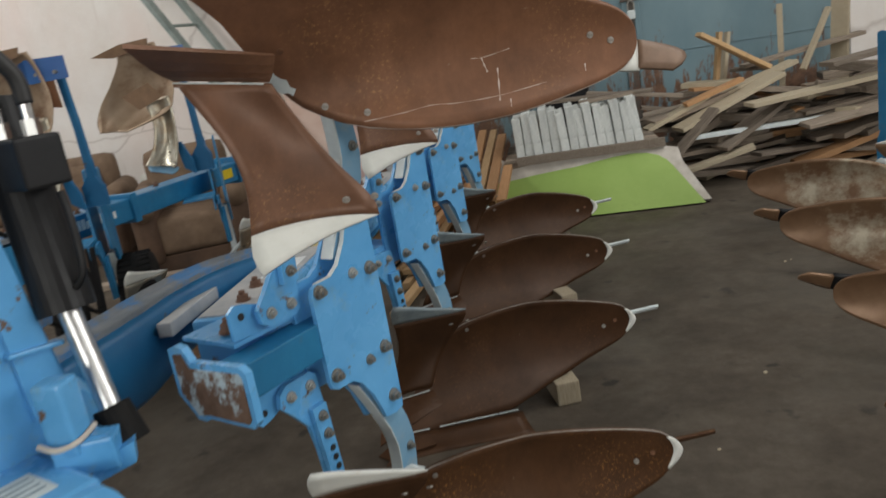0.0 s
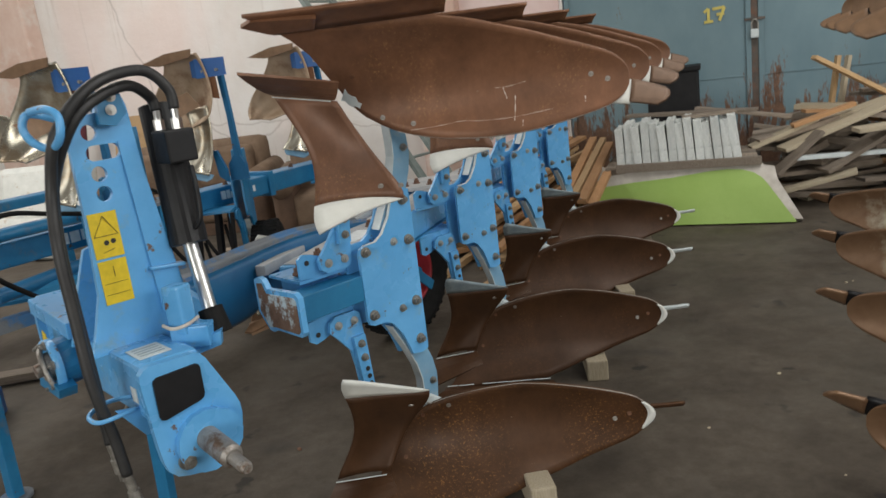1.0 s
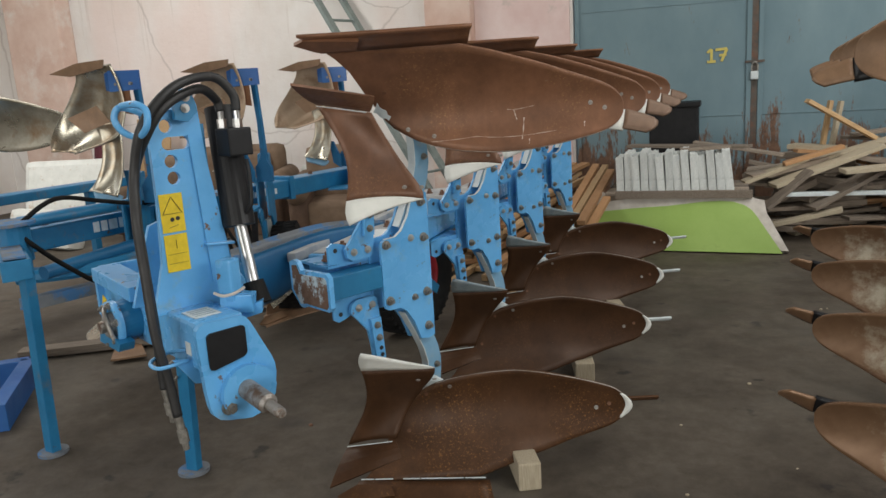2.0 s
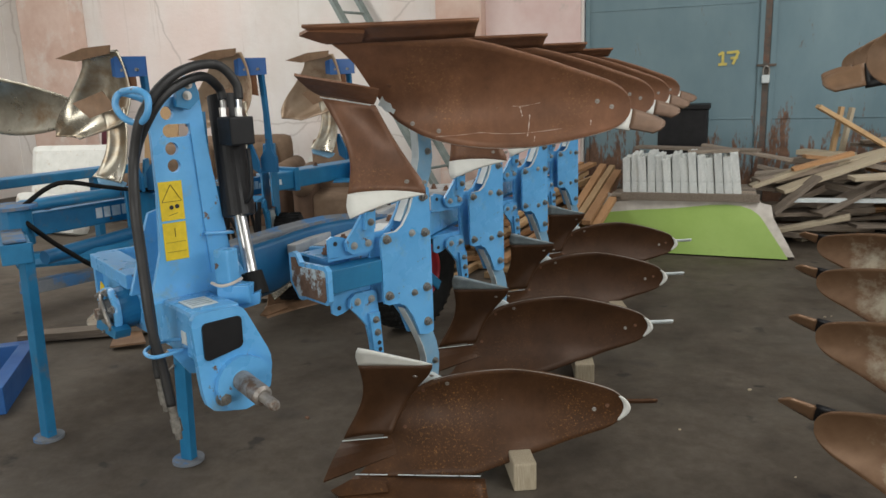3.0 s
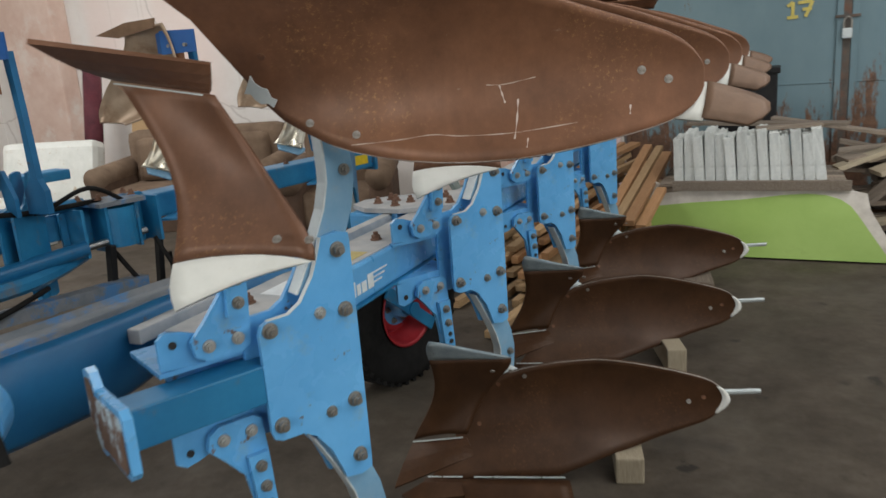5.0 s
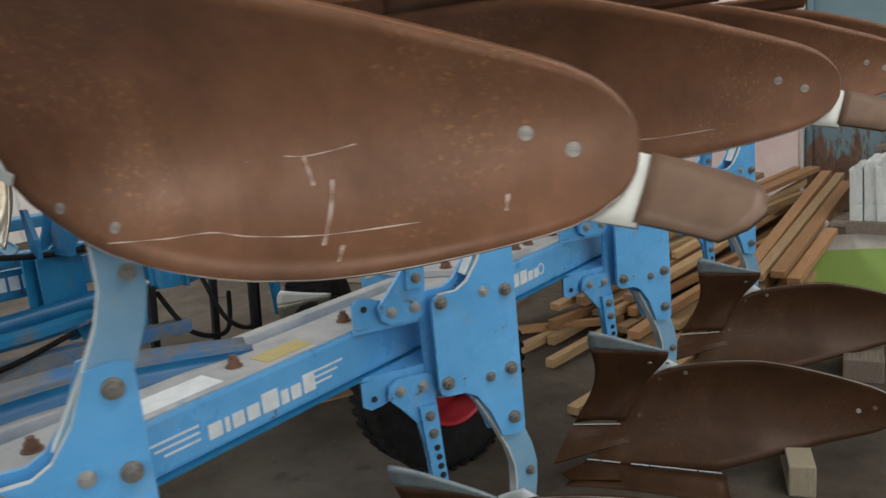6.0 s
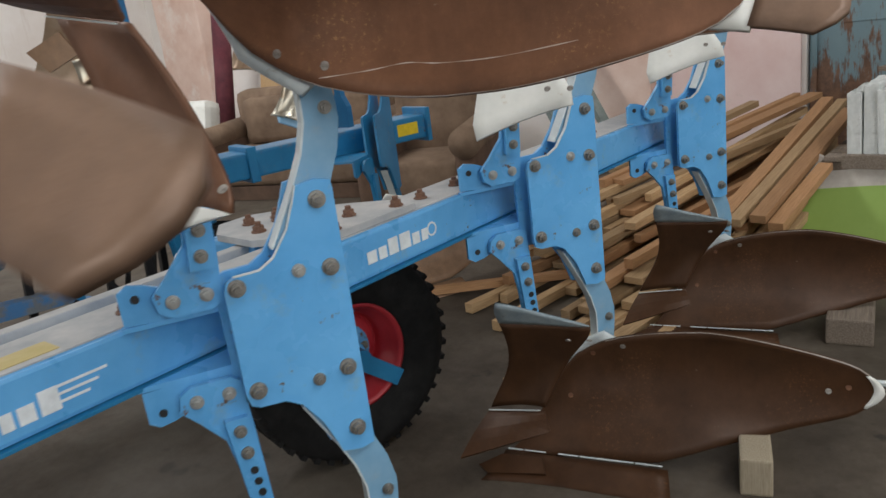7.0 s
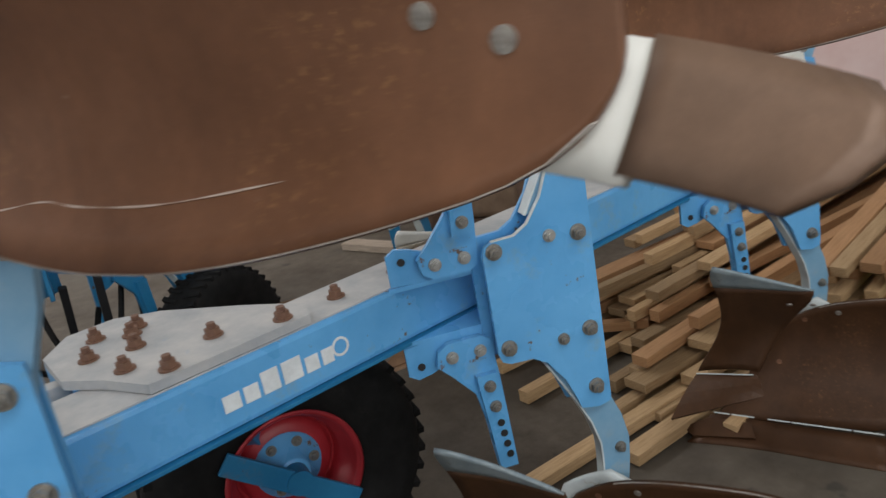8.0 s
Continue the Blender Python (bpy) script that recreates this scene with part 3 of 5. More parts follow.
            w = 0.003 + 0.020 * math.sin(math.pi * i / 10) ** 0.7
            rows.append([shift(Vector((x, board_y(x, z) - 0.003, z))) for x in (x_end - 0.004, x_end + w)])
        parts.append(("tail_rim", sheet(rows, 0.008), WHITE, True, "white worn crescent at the tail of the board", []))
    # frog behind the leading edge
    rows = []
    for i in range(5, 13):
        x, z = spread(i, (0, 4, 8, 12), (-0.262, -0.232, -0.175, -0.055)), spread(i, (0, 4, 8, 12), (0.10, 0.21, 0.325, 0.41))
        y = board_y(x, z) + 0.014
        n = Vector((-0.75, 0, 0.65)) if i > 6 else Vector((-0.95, 0, 0.2))
        rows.append([Vector((x + n.x * w, board_y(x + n.x * w, z + n.z * w) + 0.013, z + n.z * w)) for w in (-0.04, 0.0, 0.012 + 0.016 * math.sin(0.45 * (i - 5)))])
    parts.append(("frog", sheet(rows, 0.012), PALE, True, "pale grey-blue frog plate", []))
    # leg
    zs = [0.70 - 0.34 * i / 12 for i in range(13)]
    left, right = [], []
    for z in zs:
        c = spread(z, (0.36, 0.42, 0.47, 0.53, 0.60, 0.70), (0.028, 0.034, 0.036, 0.022, -0.008, -0.05))
        w = spread(z, (0.36, 0.45, 0.60, 0.70), (0.030, 0.033, 0.038, 0.05))
        left.append((c - w, z))
        right.append((c + w, z))
    parts.append(("leg", prism(left + right[::-1], plate_at(0, -0.030, 0), BX, (0, 0, 1), 0.034, 0.003), FADED if paint == BLUE else paint, False, "curved faded blue plough leg", [(plate_at(0.045, -0.013, 0.45), "MID_R")]))
    rows = [[plate_at(s - 0.004, r, z) for r in (-0.050, -0.012)] for s, z in left]
    parts.append(("leg_edge", sheet(rows, 0.004), PALE, False, "dusty bare front edge of the leg", []))
    # skimmer
    def skim(f, g):
        """f from the share line up, g across."""
        a = Vector((-0.325, 1.560, 0.232)).lerp(Vector((-0.207, 1.468, 0.642)), f)
        b = Vector((-0.135, 1.580, 0.268)).lerp(Vector((0.072, 1.576, 0.564)), f)
        a.x += 0.042 * math.sin(3.14 * min(f * 1.08, 1)) ** 1.3
        b.x -= 0.030 * math.sin(3.14 * f)
        if f > 0.72:
            b.x -= 0.030 * ((f - 0.72) / 0.28) ** 3
        p = a.lerp(b, g)
        p.y += 0.035 * math.sin(3.14 * f) + 0.018 * math.sin(3.14 * g)
        if f > 0.8:
            p.z += (-0.010 * math.sin(3.14 * g) - 0.006 * (1 - g) ** 8) * (f - 0.8) / 0.2
            p.x += 0.014 * (1 - g) ** 8 * ((f - 0.8) / 0.2) ** 3
        return p
    wf = lambda g: white_from + (1 - white_from) * g ** 1.6 if white_from > 0.7 else white_from - 0.1 * g
    parts.append(("skimmer_board", sheet([[skim(wf(j / 8) * 0.995 * i / 14, j / 8) for j in range(9)] for i in range(15)], 0.008), skim_steel, True, "small curved rusty skimmer board", [(Vector((-0.017, 1.558, 0.521)), "PLUG"), (Vector((0.040, 1.574, 0.524)), "PLUG"), (Vector((-0.275, 1.583, 0.262)), "PLUG")]))
    parts.append(("skimmer_end", sheet([[skim(wf(j / 8) + (1 - wf(j / 8)) * i / 4, j / 8) for j in range(9)] for i in range(5)], 0.008), end_paint or WHITE, True, "white unworn end of the skimmer board", []))
    inner = [Vector((-0.325, 1.552, 0.228)), Vector((-0.132, 1.572, 0.262))]
    outer = [Vector((-0.312, 1.370, 0.160)), Vector((-0.098, 1.545, 0.213))]
    rows = []
    for i in range(9):
        f = i / 8
        a, b = inner[0].lerp(inner[1], f), outer[0].lerp(outer[1], f)
        rows.append([a.lerp(b, j / 4) + Vector((0, 0, 0.008 * math.sin(math.pi * j / 4))) for j in range(5)])
    bm = sheet(rows, 0.009)
    parts.append(("skimmer_share", bm, skim_steel, False, "dark rusty skimmer share", []))
    bm = bmesh.new()
    bar(Vector((-0.322, 1.544, 0.232)), Vector((-0.142, 1.566, 0.263)), 0.004, 0.003, bevel=0.001, bm=bm)
    parts.append(("skimmer_joint", bm, PALE, False, "bright joint of the skimmer share", []))
    # skimmer bracket on the beam
    bm = prism([(-0.395, 0.735), (-0.375, 0.722), (-0.345, 0.728), (-0.30, 0.745), (-0.15, 0.765), (-0.15, 0.815), (-0.395, 0.800)], plate_at(0, -0.066, 0), BX, (0, 0, 1), 0.010, 0.003)
    prism([(-0.40, -0.25), (-0.15, -0.25), (-0.15, -0.06), (-0.40, -0.06)], plate_at(0, 0, 0.808), BX, RX, 0.010, 0.003, bm)
    parts.append(("bracket", bm, paint, False, "light blue angle bracket", [(plate_at(-0.365, -0.060, 0.751), "HOLE_R")]))
    bm = prism([(-0.335, 0.750), (-0.328, 0.782), (-0.305, 0.797), (-0.230, 0.797), (-0.210, 0.785), (-0.203, 0.70), (-0.194, 0.475), (-0.238, 0.475), (-0.250, 0.60), (-0.262, 0.665), (-0.305, 0.718)], plate_at(0, -0.044, 0), BX, UP, 0.014, 0.003)
    prism([(-0.258, 0.712), (-0.212, 0.712), (-0.198, 0.478), (-0.238, 0.478)], plate_at(0, -0.028, 0), BX, UP, 0.016, 0.003, bm)
    parts.append(("skimmer_arm", bm, paint, False, "blue skimmer arm with adjusting holes", [(plate_at(-0.300, -0.036, 0.765), "BRIGHT_R"), (plate_at(-0.237, -0.036, 0.765), "BRIGHT_R"), (plate_at(-0.233, -0.019, 0.685), "MID_R"), (plate_at(-0.228, -0.019, 0.635), "MID_R")] + [(plate_at(-0.222 + 0.003 * k, -0.019, 0.592 - 0.027 * k), "HOLE_R") for k in range(4)]))
    if x_max < 0.6:
        parts = [p for p in parts if not p[0].startswith("tail")]
    return [(n, finish(b, n, m, sm), lab, bolts) for n, b, m, sm, lab, bolts in parts]


def shape_plates(paint):
    half = [(0.030, 0.60), (0.028, 0.585), (0.0, 0.578), (-0.040, 0.585), (-0.050, 0.615), (-0.070, 0.665), (-0.105, 0.715), (-0.135, 0.733), (-0.185, 0.735), (-0.202, 0.743), (-0.208, 0.762)]
    out = outline_mirror(half)
    bolts = [(plate_at(s, 0.006, z), k) for s, z, k in ((0, 0.987, "BIG_R"), (-0.063, 0.994, "BRIGHT_R"), (-0.184, 0.987, "BIG_R"), (0, 0.770, "BIG_R"), (-0.062, 0.760, "MID_R"), (-0.184, 0.772, "BIG_R"), (-0.002, 0.631, "BIG_R"), (-0.004, 1.125, "BIG_R"))]
    front = finish(prism(out, plate_at(0, 0, 0), BX, (0, 0, 1), 0.012, 0.003), "side_plate", paint)
    back = finish(prism([(s - 0.012, z) for s, z in out], plate_at(0, -0.062, 0), BX, (0, 0, 1), 0.012, 0.003), "side_plate", paint)
    rows = []
    for s, z in half[3:9]:
        rows.append([plate_at(s - 0.0015, r, 2 * ZC - z + 0.0015) for r in (-0.0065, 0.0065)])
    edge = finish(sheet(rows, 0.0015), "worn_edge", PALE)
    return [("worn_edge", edge, "worn white edge of the side plate", []), ("side_plate", front, "light blue bolted side plate", bolts), ("side_plate", back, "light blue bolted side plate", [])]


bm = rod((0, 0, 0), (0, 0, 0.0015), 0.0085, sides=14)
HOLE = finish(bm, "bolt_hole", INK)
BRIGHT = bolt_mesh(0.0095, 0.010, surface("zinc_bolt_steel", (0.34, 0.34, 0.32), (0.56, 0.56, 0.53), 50, 0.4, 0.5, bump=0.1), "bolt")
KINDS = {"PLUG": PLUG, "PLUG_WORN": PLUG2, "MID_R": MID, "BIG_R": BIG, "HOLE_R": HOLE, "BRIGHT_R": BRIGHT}


def put_body(plough, shapes, at, flip_z=False, flip_x=False):
    """Places a body's parts under a plough; upper bodies are the lower ones turned over."""
    m = Matrix.Translation(at)
    if flip_z:
        m = m @ Matrix.Translation((0, 0, 2 * ZC)) @ Matrix.Diagonal((1, 1, -1, 1))
    for name, me, label, bolts in shapes:
        ob = shared(name, me, plough, m, label)
        for p, kind in bolts:
            me2 = KINDS[kind]
            if kind.startswith("PLUG"):
                x, z = p.x, p.z
                n = Vector((-(board_y(x + 0.01, z) - board_y(x - 0.01, z)) / 0.02, 1, -(board_y(x, z + 0.01) - board_y(x, z - 0.01)) / 0.02))
                turn = (-n).to_track_quat("Z", "Y").to_matrix().to_4x4()
            else:
                turn = FACE_R
            shared("bolt_hole" if kind == "HOLE_R" else "bolt", me2, ob, Matrix.Translation(p) @ turn)


STEP = Vector((-0.006, 1.067, 0))
UPPER = shape_body(RUST, RUSTS, BLUE, 0.0)
UPPER_PALE = shape_body(RUST, RUSTS, BLUE, 0.0, white_from=0.60)
# Rust with shade in its colour; bodies behind the first are darkest.
LOWER = shape_body(RUSTF, RUST_SHADED, BLUE, 0.045)
LOWER_GREY = shape_body(RUST_SHADED, RUST_SHADED, BLUE, 0.045, end_paint=GREY)
UPPER_FIRST = [p for p in UPPER if p[0] != "frog"]
PLATES = shape_plates(BLUE)
plough = holder("reversible_plough", Matrix.Identity(4), "light blue reversible plough with large rusty brown mouldboards on concrete", "plough")
SPOTS = [Vector(p) for p in ((0, 0.008, 0), (-0.013, 1.068, 0), (-0.020, 2.124, 0), (-0.026, 3.212, 0))]
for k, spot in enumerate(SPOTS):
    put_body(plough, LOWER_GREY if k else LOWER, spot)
    put_body(plough, UPPER_PALE if k > 1 else UPPER if k else UPPER_FIRST, spot, flip_z=True)
    put_body(plough, PLATES, spot)

rows = []
for i in range(6):
    f = i / 5
    x, z = -0.215 + 0.050 * f, 0.272 + 0.034 * f
    rows.append([Vector((x + w * 0.6, board_y(x + w * 0.6, z - w) - 0.010, 2 * ZC - z + w)) for w in (0.004 * math.sin(9 * f), 0.014 + 0.006 * math.sin(5 * f), 0.030 - 0.014 * f + 0.004 * math.cos(11 * f))])
part("edge_plate", sheet(rows, 0.006), PALE, plough, "small pale chipped plate at the leading edge")


def scratch(pts, width, spot):
    """A scraped line on an upper mouldboard, through (x, z) places."""
    line = smooth_line([Vector((x, z, 0)) for x, z in pts], 8)
    rows = []
    for i, p in enumerate(line):
        d = (line[min(i + 1, len(line) - 1)] - line[max(i - 1, 0)]).normalized()
        w = width * (0.6 + 0.4 * math.sin(0.9 * i))
        ends = [p + Vector((-d.y, d.x, 0)) * w * s for s in (-0.5, 0.5)]
        rows.append([Vector((e.x, board_y(e.x, e.y) - 0.0012, 2 * ZC - e.y)) + spot for e in ends])
    part("scratch", sheet(rows, 0.0006), SCRAPED, plough, "pale scratch in the rust")


SCRAPED = surface("scraped_rust", (0.42, 0.31, 0.24), (0.78, 0.68, 0.60), 30, 0.6, bump=0.1)
for spot in SPOTS[:2]:
    scratch([(-0.02, 0.392), (0.07, 0.388), (0.14, 0.382), (0.20, 0.388), (0.30, 0.388), (0.42, 0.376)], 0.0017, spot)
scratch([(0.245, 0.290), (0.28, 0.291), (0.34, 0.281)], 0.0018, SPOTS[0])
scratch([(0.270, 0.292), (0.274, 0.308), (0.280, 0.328)], 0.0042, SPOTS[0])
scratch([(0.305, 0.322), (0.304, 0.355), (0.302, 0.400)], 0.0040, SPOTS[0])
scratch([(0.328, 0.400), (0.328, 0.418)], 0.0030, SPOTS[0])
scratch([(0.520, 0.348), (0.520, 0.366)], 0.0040, SPOTS[0])

# beam
beam = part("beam", box(-0.525, -0.345, 1.74, 5.35, 0.815, 0.936, 0.010), BLUE, plough, "light blue rectangular main beam")
part("dusty_top", box(-0.515, -0.355, 1.76, 5.34, 0.936, 0.940, 0.001), DUST, beam, "dusty upper face of the beam")
part("adjusting_rod", box(-0.625, -0.585, 1.75, 3.1, 0.90, 0.938, 0.004), DUST, plough, "dusty blue adjusting rod")
part("lower_edge_strip", box(-0.53, -0.335, 1.75, 5.30, 0.806, 0.814, 0.001), BLUE2, beam, "darker blue strip along the beam's lower edge")


def bar_word(y0, widths, z0, h, parent, label):
    """A word as a row of plain blocks on the side of the beam."""
    y = y0
    for w in widths:
        part("lettering_block", box(-0.3446, -0.3432, y, y + w, z0, z0 + h * (0.72 if w < 0.035 else 1.0), 0), LETTER, parent, label)
        y += w + 0.008


bar_word(2.165, (0.034, 0.012, 0.030, 0.034, 0.046, 0.022, 0.030, 0.036), 0.842, 0.046, beam, "white product lettering as plain blocks")
bar_word(3.258, (0.034, 0.030, 0.036, 0.042, 0.030, 0.026), 0.852, 0.044, beam, "white maker's lettering as plain blocks")
for k in range(3):
    part("stripe", box(-0.3446, -0.3434, 2.44, 2.56 - 0.02 * k, 0.882 - 0.015 * k, 0.887 - 0.015 * k, 0), LETTER, beam, "white painted stripe")
    part("stripe", box(-0.3446, -0.3434, 2.02 + 0.02 * k, 2.145, 0.882 - 0.015 * k, 0.887 - 0.015 * k, 0), LETTER, beam, "white painted stripe")
bm = lathe([(0.020, 0.0), (0.020, 0.0013), (0.015, 0.0013), (0.015, 0.0)], 20)
bm.transform(Matrix.Translation((-0.3446, 3.515, 0.874)))
part("emblem", bm, LETTER, beam, "white round emblem")
part("warning_strip", box(-0.440, -0.375, 2.36, 2.50, 0.940, 0.9415, 0), FADEY, beam, "faded yellow sticker")
part("paper_label", box(-0.455, -0.375, 2.05, 2.24, 0.940, 0.9415, 0), LETTER, beam, "worn pale paper label")
for x, y in ((-0.43, 2.31), (-0.44, 1.98), (-0.43, 1.86), (-0.43, 2.66), (-0.43, 3.58), (-0.43, 3.74), (-0.43, 4.6)):
    shared("bolt", RUSTY, beam, pose(x, y, 0.940))

# wheel bracket plate and its bolts
wheel_plate = part("wheel_plate", prism([(-0.355, 3.15), (-0.352, 3.47), (-0.42, 3.50), (-0.55, 3.43), (-0.72, 3.32), (-0.79, 3.24), (-0.79, 3.14), (-0.70, 3.07), (-0.54, 3.06), (-0.46, 3.11)], (0, 0, 0.951), (1, 0, 0), (0, 1, 0), 0.018, 0.004), DUST, plough, "dusty pale plate bolted on the beam")
for x, y in ((-0.69, 3.17), (-0.67, 3.25), (-0.45, 3.315), (-0.385, 3.43), (-0.56, 3.205), (-0.59, 3.125), (-0.465, 3.15), (-0.385, 3.20), (-0.635, 3.225)):
    shared("bolt", RUSTY, wheel_plate, pose(x, y, 0.960, 0, 0, 25 * y))
part("wheel_carrier", box(-0.78, -0.56, 3.08, 3.24, 0.855, 0.938, 0.012), BLUE, plough, "light blue carrier block")
part("wheel_strut", bar((-0.72, 3.25, 0.92), (-0.99, 3.57, 0.40), 0.10, 0.10), BLUE2, plough, "blue wheel strut")

# main swing frame from the headstock
def loft(path, bm=None):
    """A rectangular bar through stations (x, y, z, width, height)."""
    own = bmesh.new()
    rings = []
    pts = smooth_line([Vector(p[:3]) for p in path], 6)
    for i, p in enumerate(pts):
        t = i / 6
        w, h = spread(t, range(len(path)), [q[3] for q in path]) / 2, spread(t, range(len(path)), [q[4] for q in path]) / 2
        d = pts[min(i + 1, len(pts) - 1)] - pts[max(i - 1, 0)]
        d.z = 0
        side = Vector((d.y, -d.x, 0)).normalized()
        c = 0.02
        rings.append([own.verts.new(p + side * a + Vector((0, 0, b))) for a, b in ((w, -h + c), (w, h - c), (w - c, h), (-w + c, h), (-w, h - c), (-w, -h + c), (-w + c, -h), (w - c, -h))])
    for r0, r1 in zip(rings, rings[1:]):
        for k in range(8):
            own.faces.new((r0[k], r0[(k + 1) % 8], r1[(k + 1) % 8], r1[k]))
    own.faces.new(rings[0][::-1])
    own.faces.new(rings[-1])
    return own


swing = [(-0.80, 1.28, 0.86, 0.17, 0.19), (-0.77, 1.50, 0.855, 0.17, 0.21), (-0.725, 1.72, 0.86, 0.16, 0.21), (-0.69, 1.95, 0.885, 0.15, 0.17), (-0.62, 2.16, 0.895, 0.15, 0.15), (-0.52, 2.42, 0.880, 0.13, 0.12)]
part("swing_frame", loft(swing), SWING, plough, "dark blue curved swing frame", True)
part("swing_dust", loft([(x, y, z + h / 2 - 0.002, w - 0.055, 0.008) for x, y, z, w, h in swing]), DUSTN, plough, "dusty upper face of the swing frame", True)
bm = rod((-0.66, 1.36, 0.90), (-0.60, 1.29, 0.90), 0.085, sides=28)
part("pivot_drum", bm, BLUE, plough, "round blue pivot drum")

# front end of the beam: stub and flange
# The stub's darker blue carries the shade of its recess.
part("stub_beam", bar(Vector((-0.350, 1.433, 0.872)), Vector((-0.200, 1.740, 0.872)), 0.085, 0.085), BLUE2, plough, "short blue beam stub")
flange = part("end_flange", prism([(-0.125, -0.03), (-0.125, 0.072), (-0.10, 0.082), (-0.075, 0.078), (-0.055, 0.05), (0.10, 0.058), (0.118, 0.045), (0.118, -0.06), (0.105, -0.075), (-0.03, -0.075), (-0.05, -0.085), (-0.075, -0.083)], (-0.318, 1.405, 0.905), RX, (0, 0, 1), 0.018, 0.004), BLUE, plough, "blue end flange with flaking paint")
FLAKE = surface("flaking_rust", (0.10, 0.055, 0.035), (0.20, 0.12, 0.08), 22, 0.85, stain=(0.45, 0.55, 0.60), stain_scale=14, stain_at=(0.52, 0.60), bump=0.5)
part("rusty_face", prism([(-0.108, -0.025), (-0.108, 0.062), (-0.08, 0.066), (-0.062, 0.036), (0.095, 0.044), (0.105, 0.035), (0.105, -0.055), (0.095, -0.066), (-0.03, -0.066), (-0.068, -0.072)], Vector((-0.318, 1.405, 0.905)) - BX * 0.0105, RX, (0, 0, 1), 0.003, 0), FLAKE, flange, "rusty flaking face")

shared("bolt", RUSTY, flange, Matrix.Translation(plate_at(-0.345, -0.135, 0.944)) @ Matrix.Scale(1.25, 4))
# headstock
HO = Vector((-0.40, 1.0, 0))


def head(s, r, z):
    return HO + BX * s + RX * r + Vector((0, 0, z))


part("cross_beam", bar(head(0.0, -0.80, 0.835), head(0.0, -0.012, 0.835), 0.155, 0.150, bevel=0.012), BLUE, plough, "light blue headstock cross beam")
cheek = part("cheek_plate", prism([(-0.091, 0.876), (-0.088, 0.894), (-0.076, 0.906), (-0.060, 0.911), (0.052, 0.907), (0.072, 0.900), (0.084, 0.884), (0.145, 0.755), (0.153, 0.730), (0.155, 0.70), (0.148, 0.660), (0.132, 0.624), (0.105, 0.598), (0.070, 0.584), (0.035, 0.582), (-0.020, 0.594), (-0.048, 0.604), (-0.066, 0.624), (-0.075, 0.655), (-0.080, 0.70)], head(0, 0, 0), BX, UP, 0.024, 0.005), BLUE, plough, "light blue cheek plate of the headstock")
part("black_cover", prism([(-0.062, 0.776), (-0.062, 0.866), (-0.059, 0.874), (-0.050, 0.879), (0.052, 0.880), (0.060, 0.876), (0.063, 0.868), (0.062, 0.796), (0.058, 0.787), (0.048, 0.781), (-0.048, 0.764), (-0.058, 0.767)], head(0, 0.015, 0), BX, UP, 0.006, 0.002), BLACK, cheek, "black plastic cover")
part("pin_lug", prism([(0.045 + 0.085 * math.cos(k * 0.3927) * (1.12 if math.cos(k * 0.3927) > 0.5 else 1), 0.672 + 0.085 * math.sin(k * 0.3927)) for k in range(16)], head(0, 0.022, 0), BX, UP, 0.022, 0.004), BLUE, cheek, "light blue pin lug")
PINM = surface("worn_pin_steel", (0.22, 0.20, 0.18), (0.42, 0.40, 0.37), 18, 0.45, 0.5, stain=(0.18, 0.11, 0.07), stain_scale=16, stain_at=(0.52, 0.62), bump=0.15)
bm = rod(head(0.04, 0.02, 0.683), head(0.04, 0.155, 0.668), 0.031, sides=24)
rod(head(0.04, 0.155, 0.668), head(0.04, 0.165, 0.667), 0.031, 0.022, sides=24, bm=bm)
rod(head(0.04, 0.165, 0.667), head(0.04, 0.225, 0.660), 0.017, sides=18, bm=bm)
rod(head(0.04, 0.225, 0.660), head(0.04, 0.236, 0.659), 0.017, 0.012, sides=18, bm=bm)
part("linkage_pin", bm, PINM, plough, "scuffed grey linkage pin with rust")
shared("bolt", BIG, cheek, Matrix.Translation(head(-0.017, 0.013, 0.637)) @ FACE_R @ Matrix.Scale(1.4, 4))
part("rating_plate", prism([(-0.055, -0.05), (0.03, -0.05), (0.03, 0.05), (-0.055, 0.05)], head(0.0, -0.11, 0.912), BX, RX, 0.002, 0), PALE, plough, "grey rating plate")
for k in range(4):
    part("print_line", prism([(-0.045, -0.034 + 0.020 * k), (0.020, -0.034 + 0.020 * k), (0.020, -0.028 + 0.020 * k), (-0.045, -0.028 + 0.020 * k)], head(0.0, -0.11, 0.9135), BX, RX, 0.001, 0), GREY, plough, "line of small grey print")
part("small_sticker", prism([(-0.16, 0.80), (-0.125, 0.80), (-0.125, 0.84), (-0.16, 0.84)], head(-0.079, 0.06, 0), RX, UP, 0.002, 0), PALE, plough, "small pale sticker")

tower_side = [(-0.055, 1.46), (-0.050, 1.50), (-0.030, 1.522), (0.025, 1.530), (0.040, 1.572), (0.072, 1.592), (0.095, 1.582), (0.108, 1.54), (0.120, 1.36), (0.175, 0.96), (0.175, 0.90), (-0.115, 0.90), (-0.092, 0.97), (-0.066, 1.06), (-0.056, 1.25)]
HOLES = ((0.000, 1.482), (0.002, 1.428), (0.004, 1.374), (0.006, 1.322))


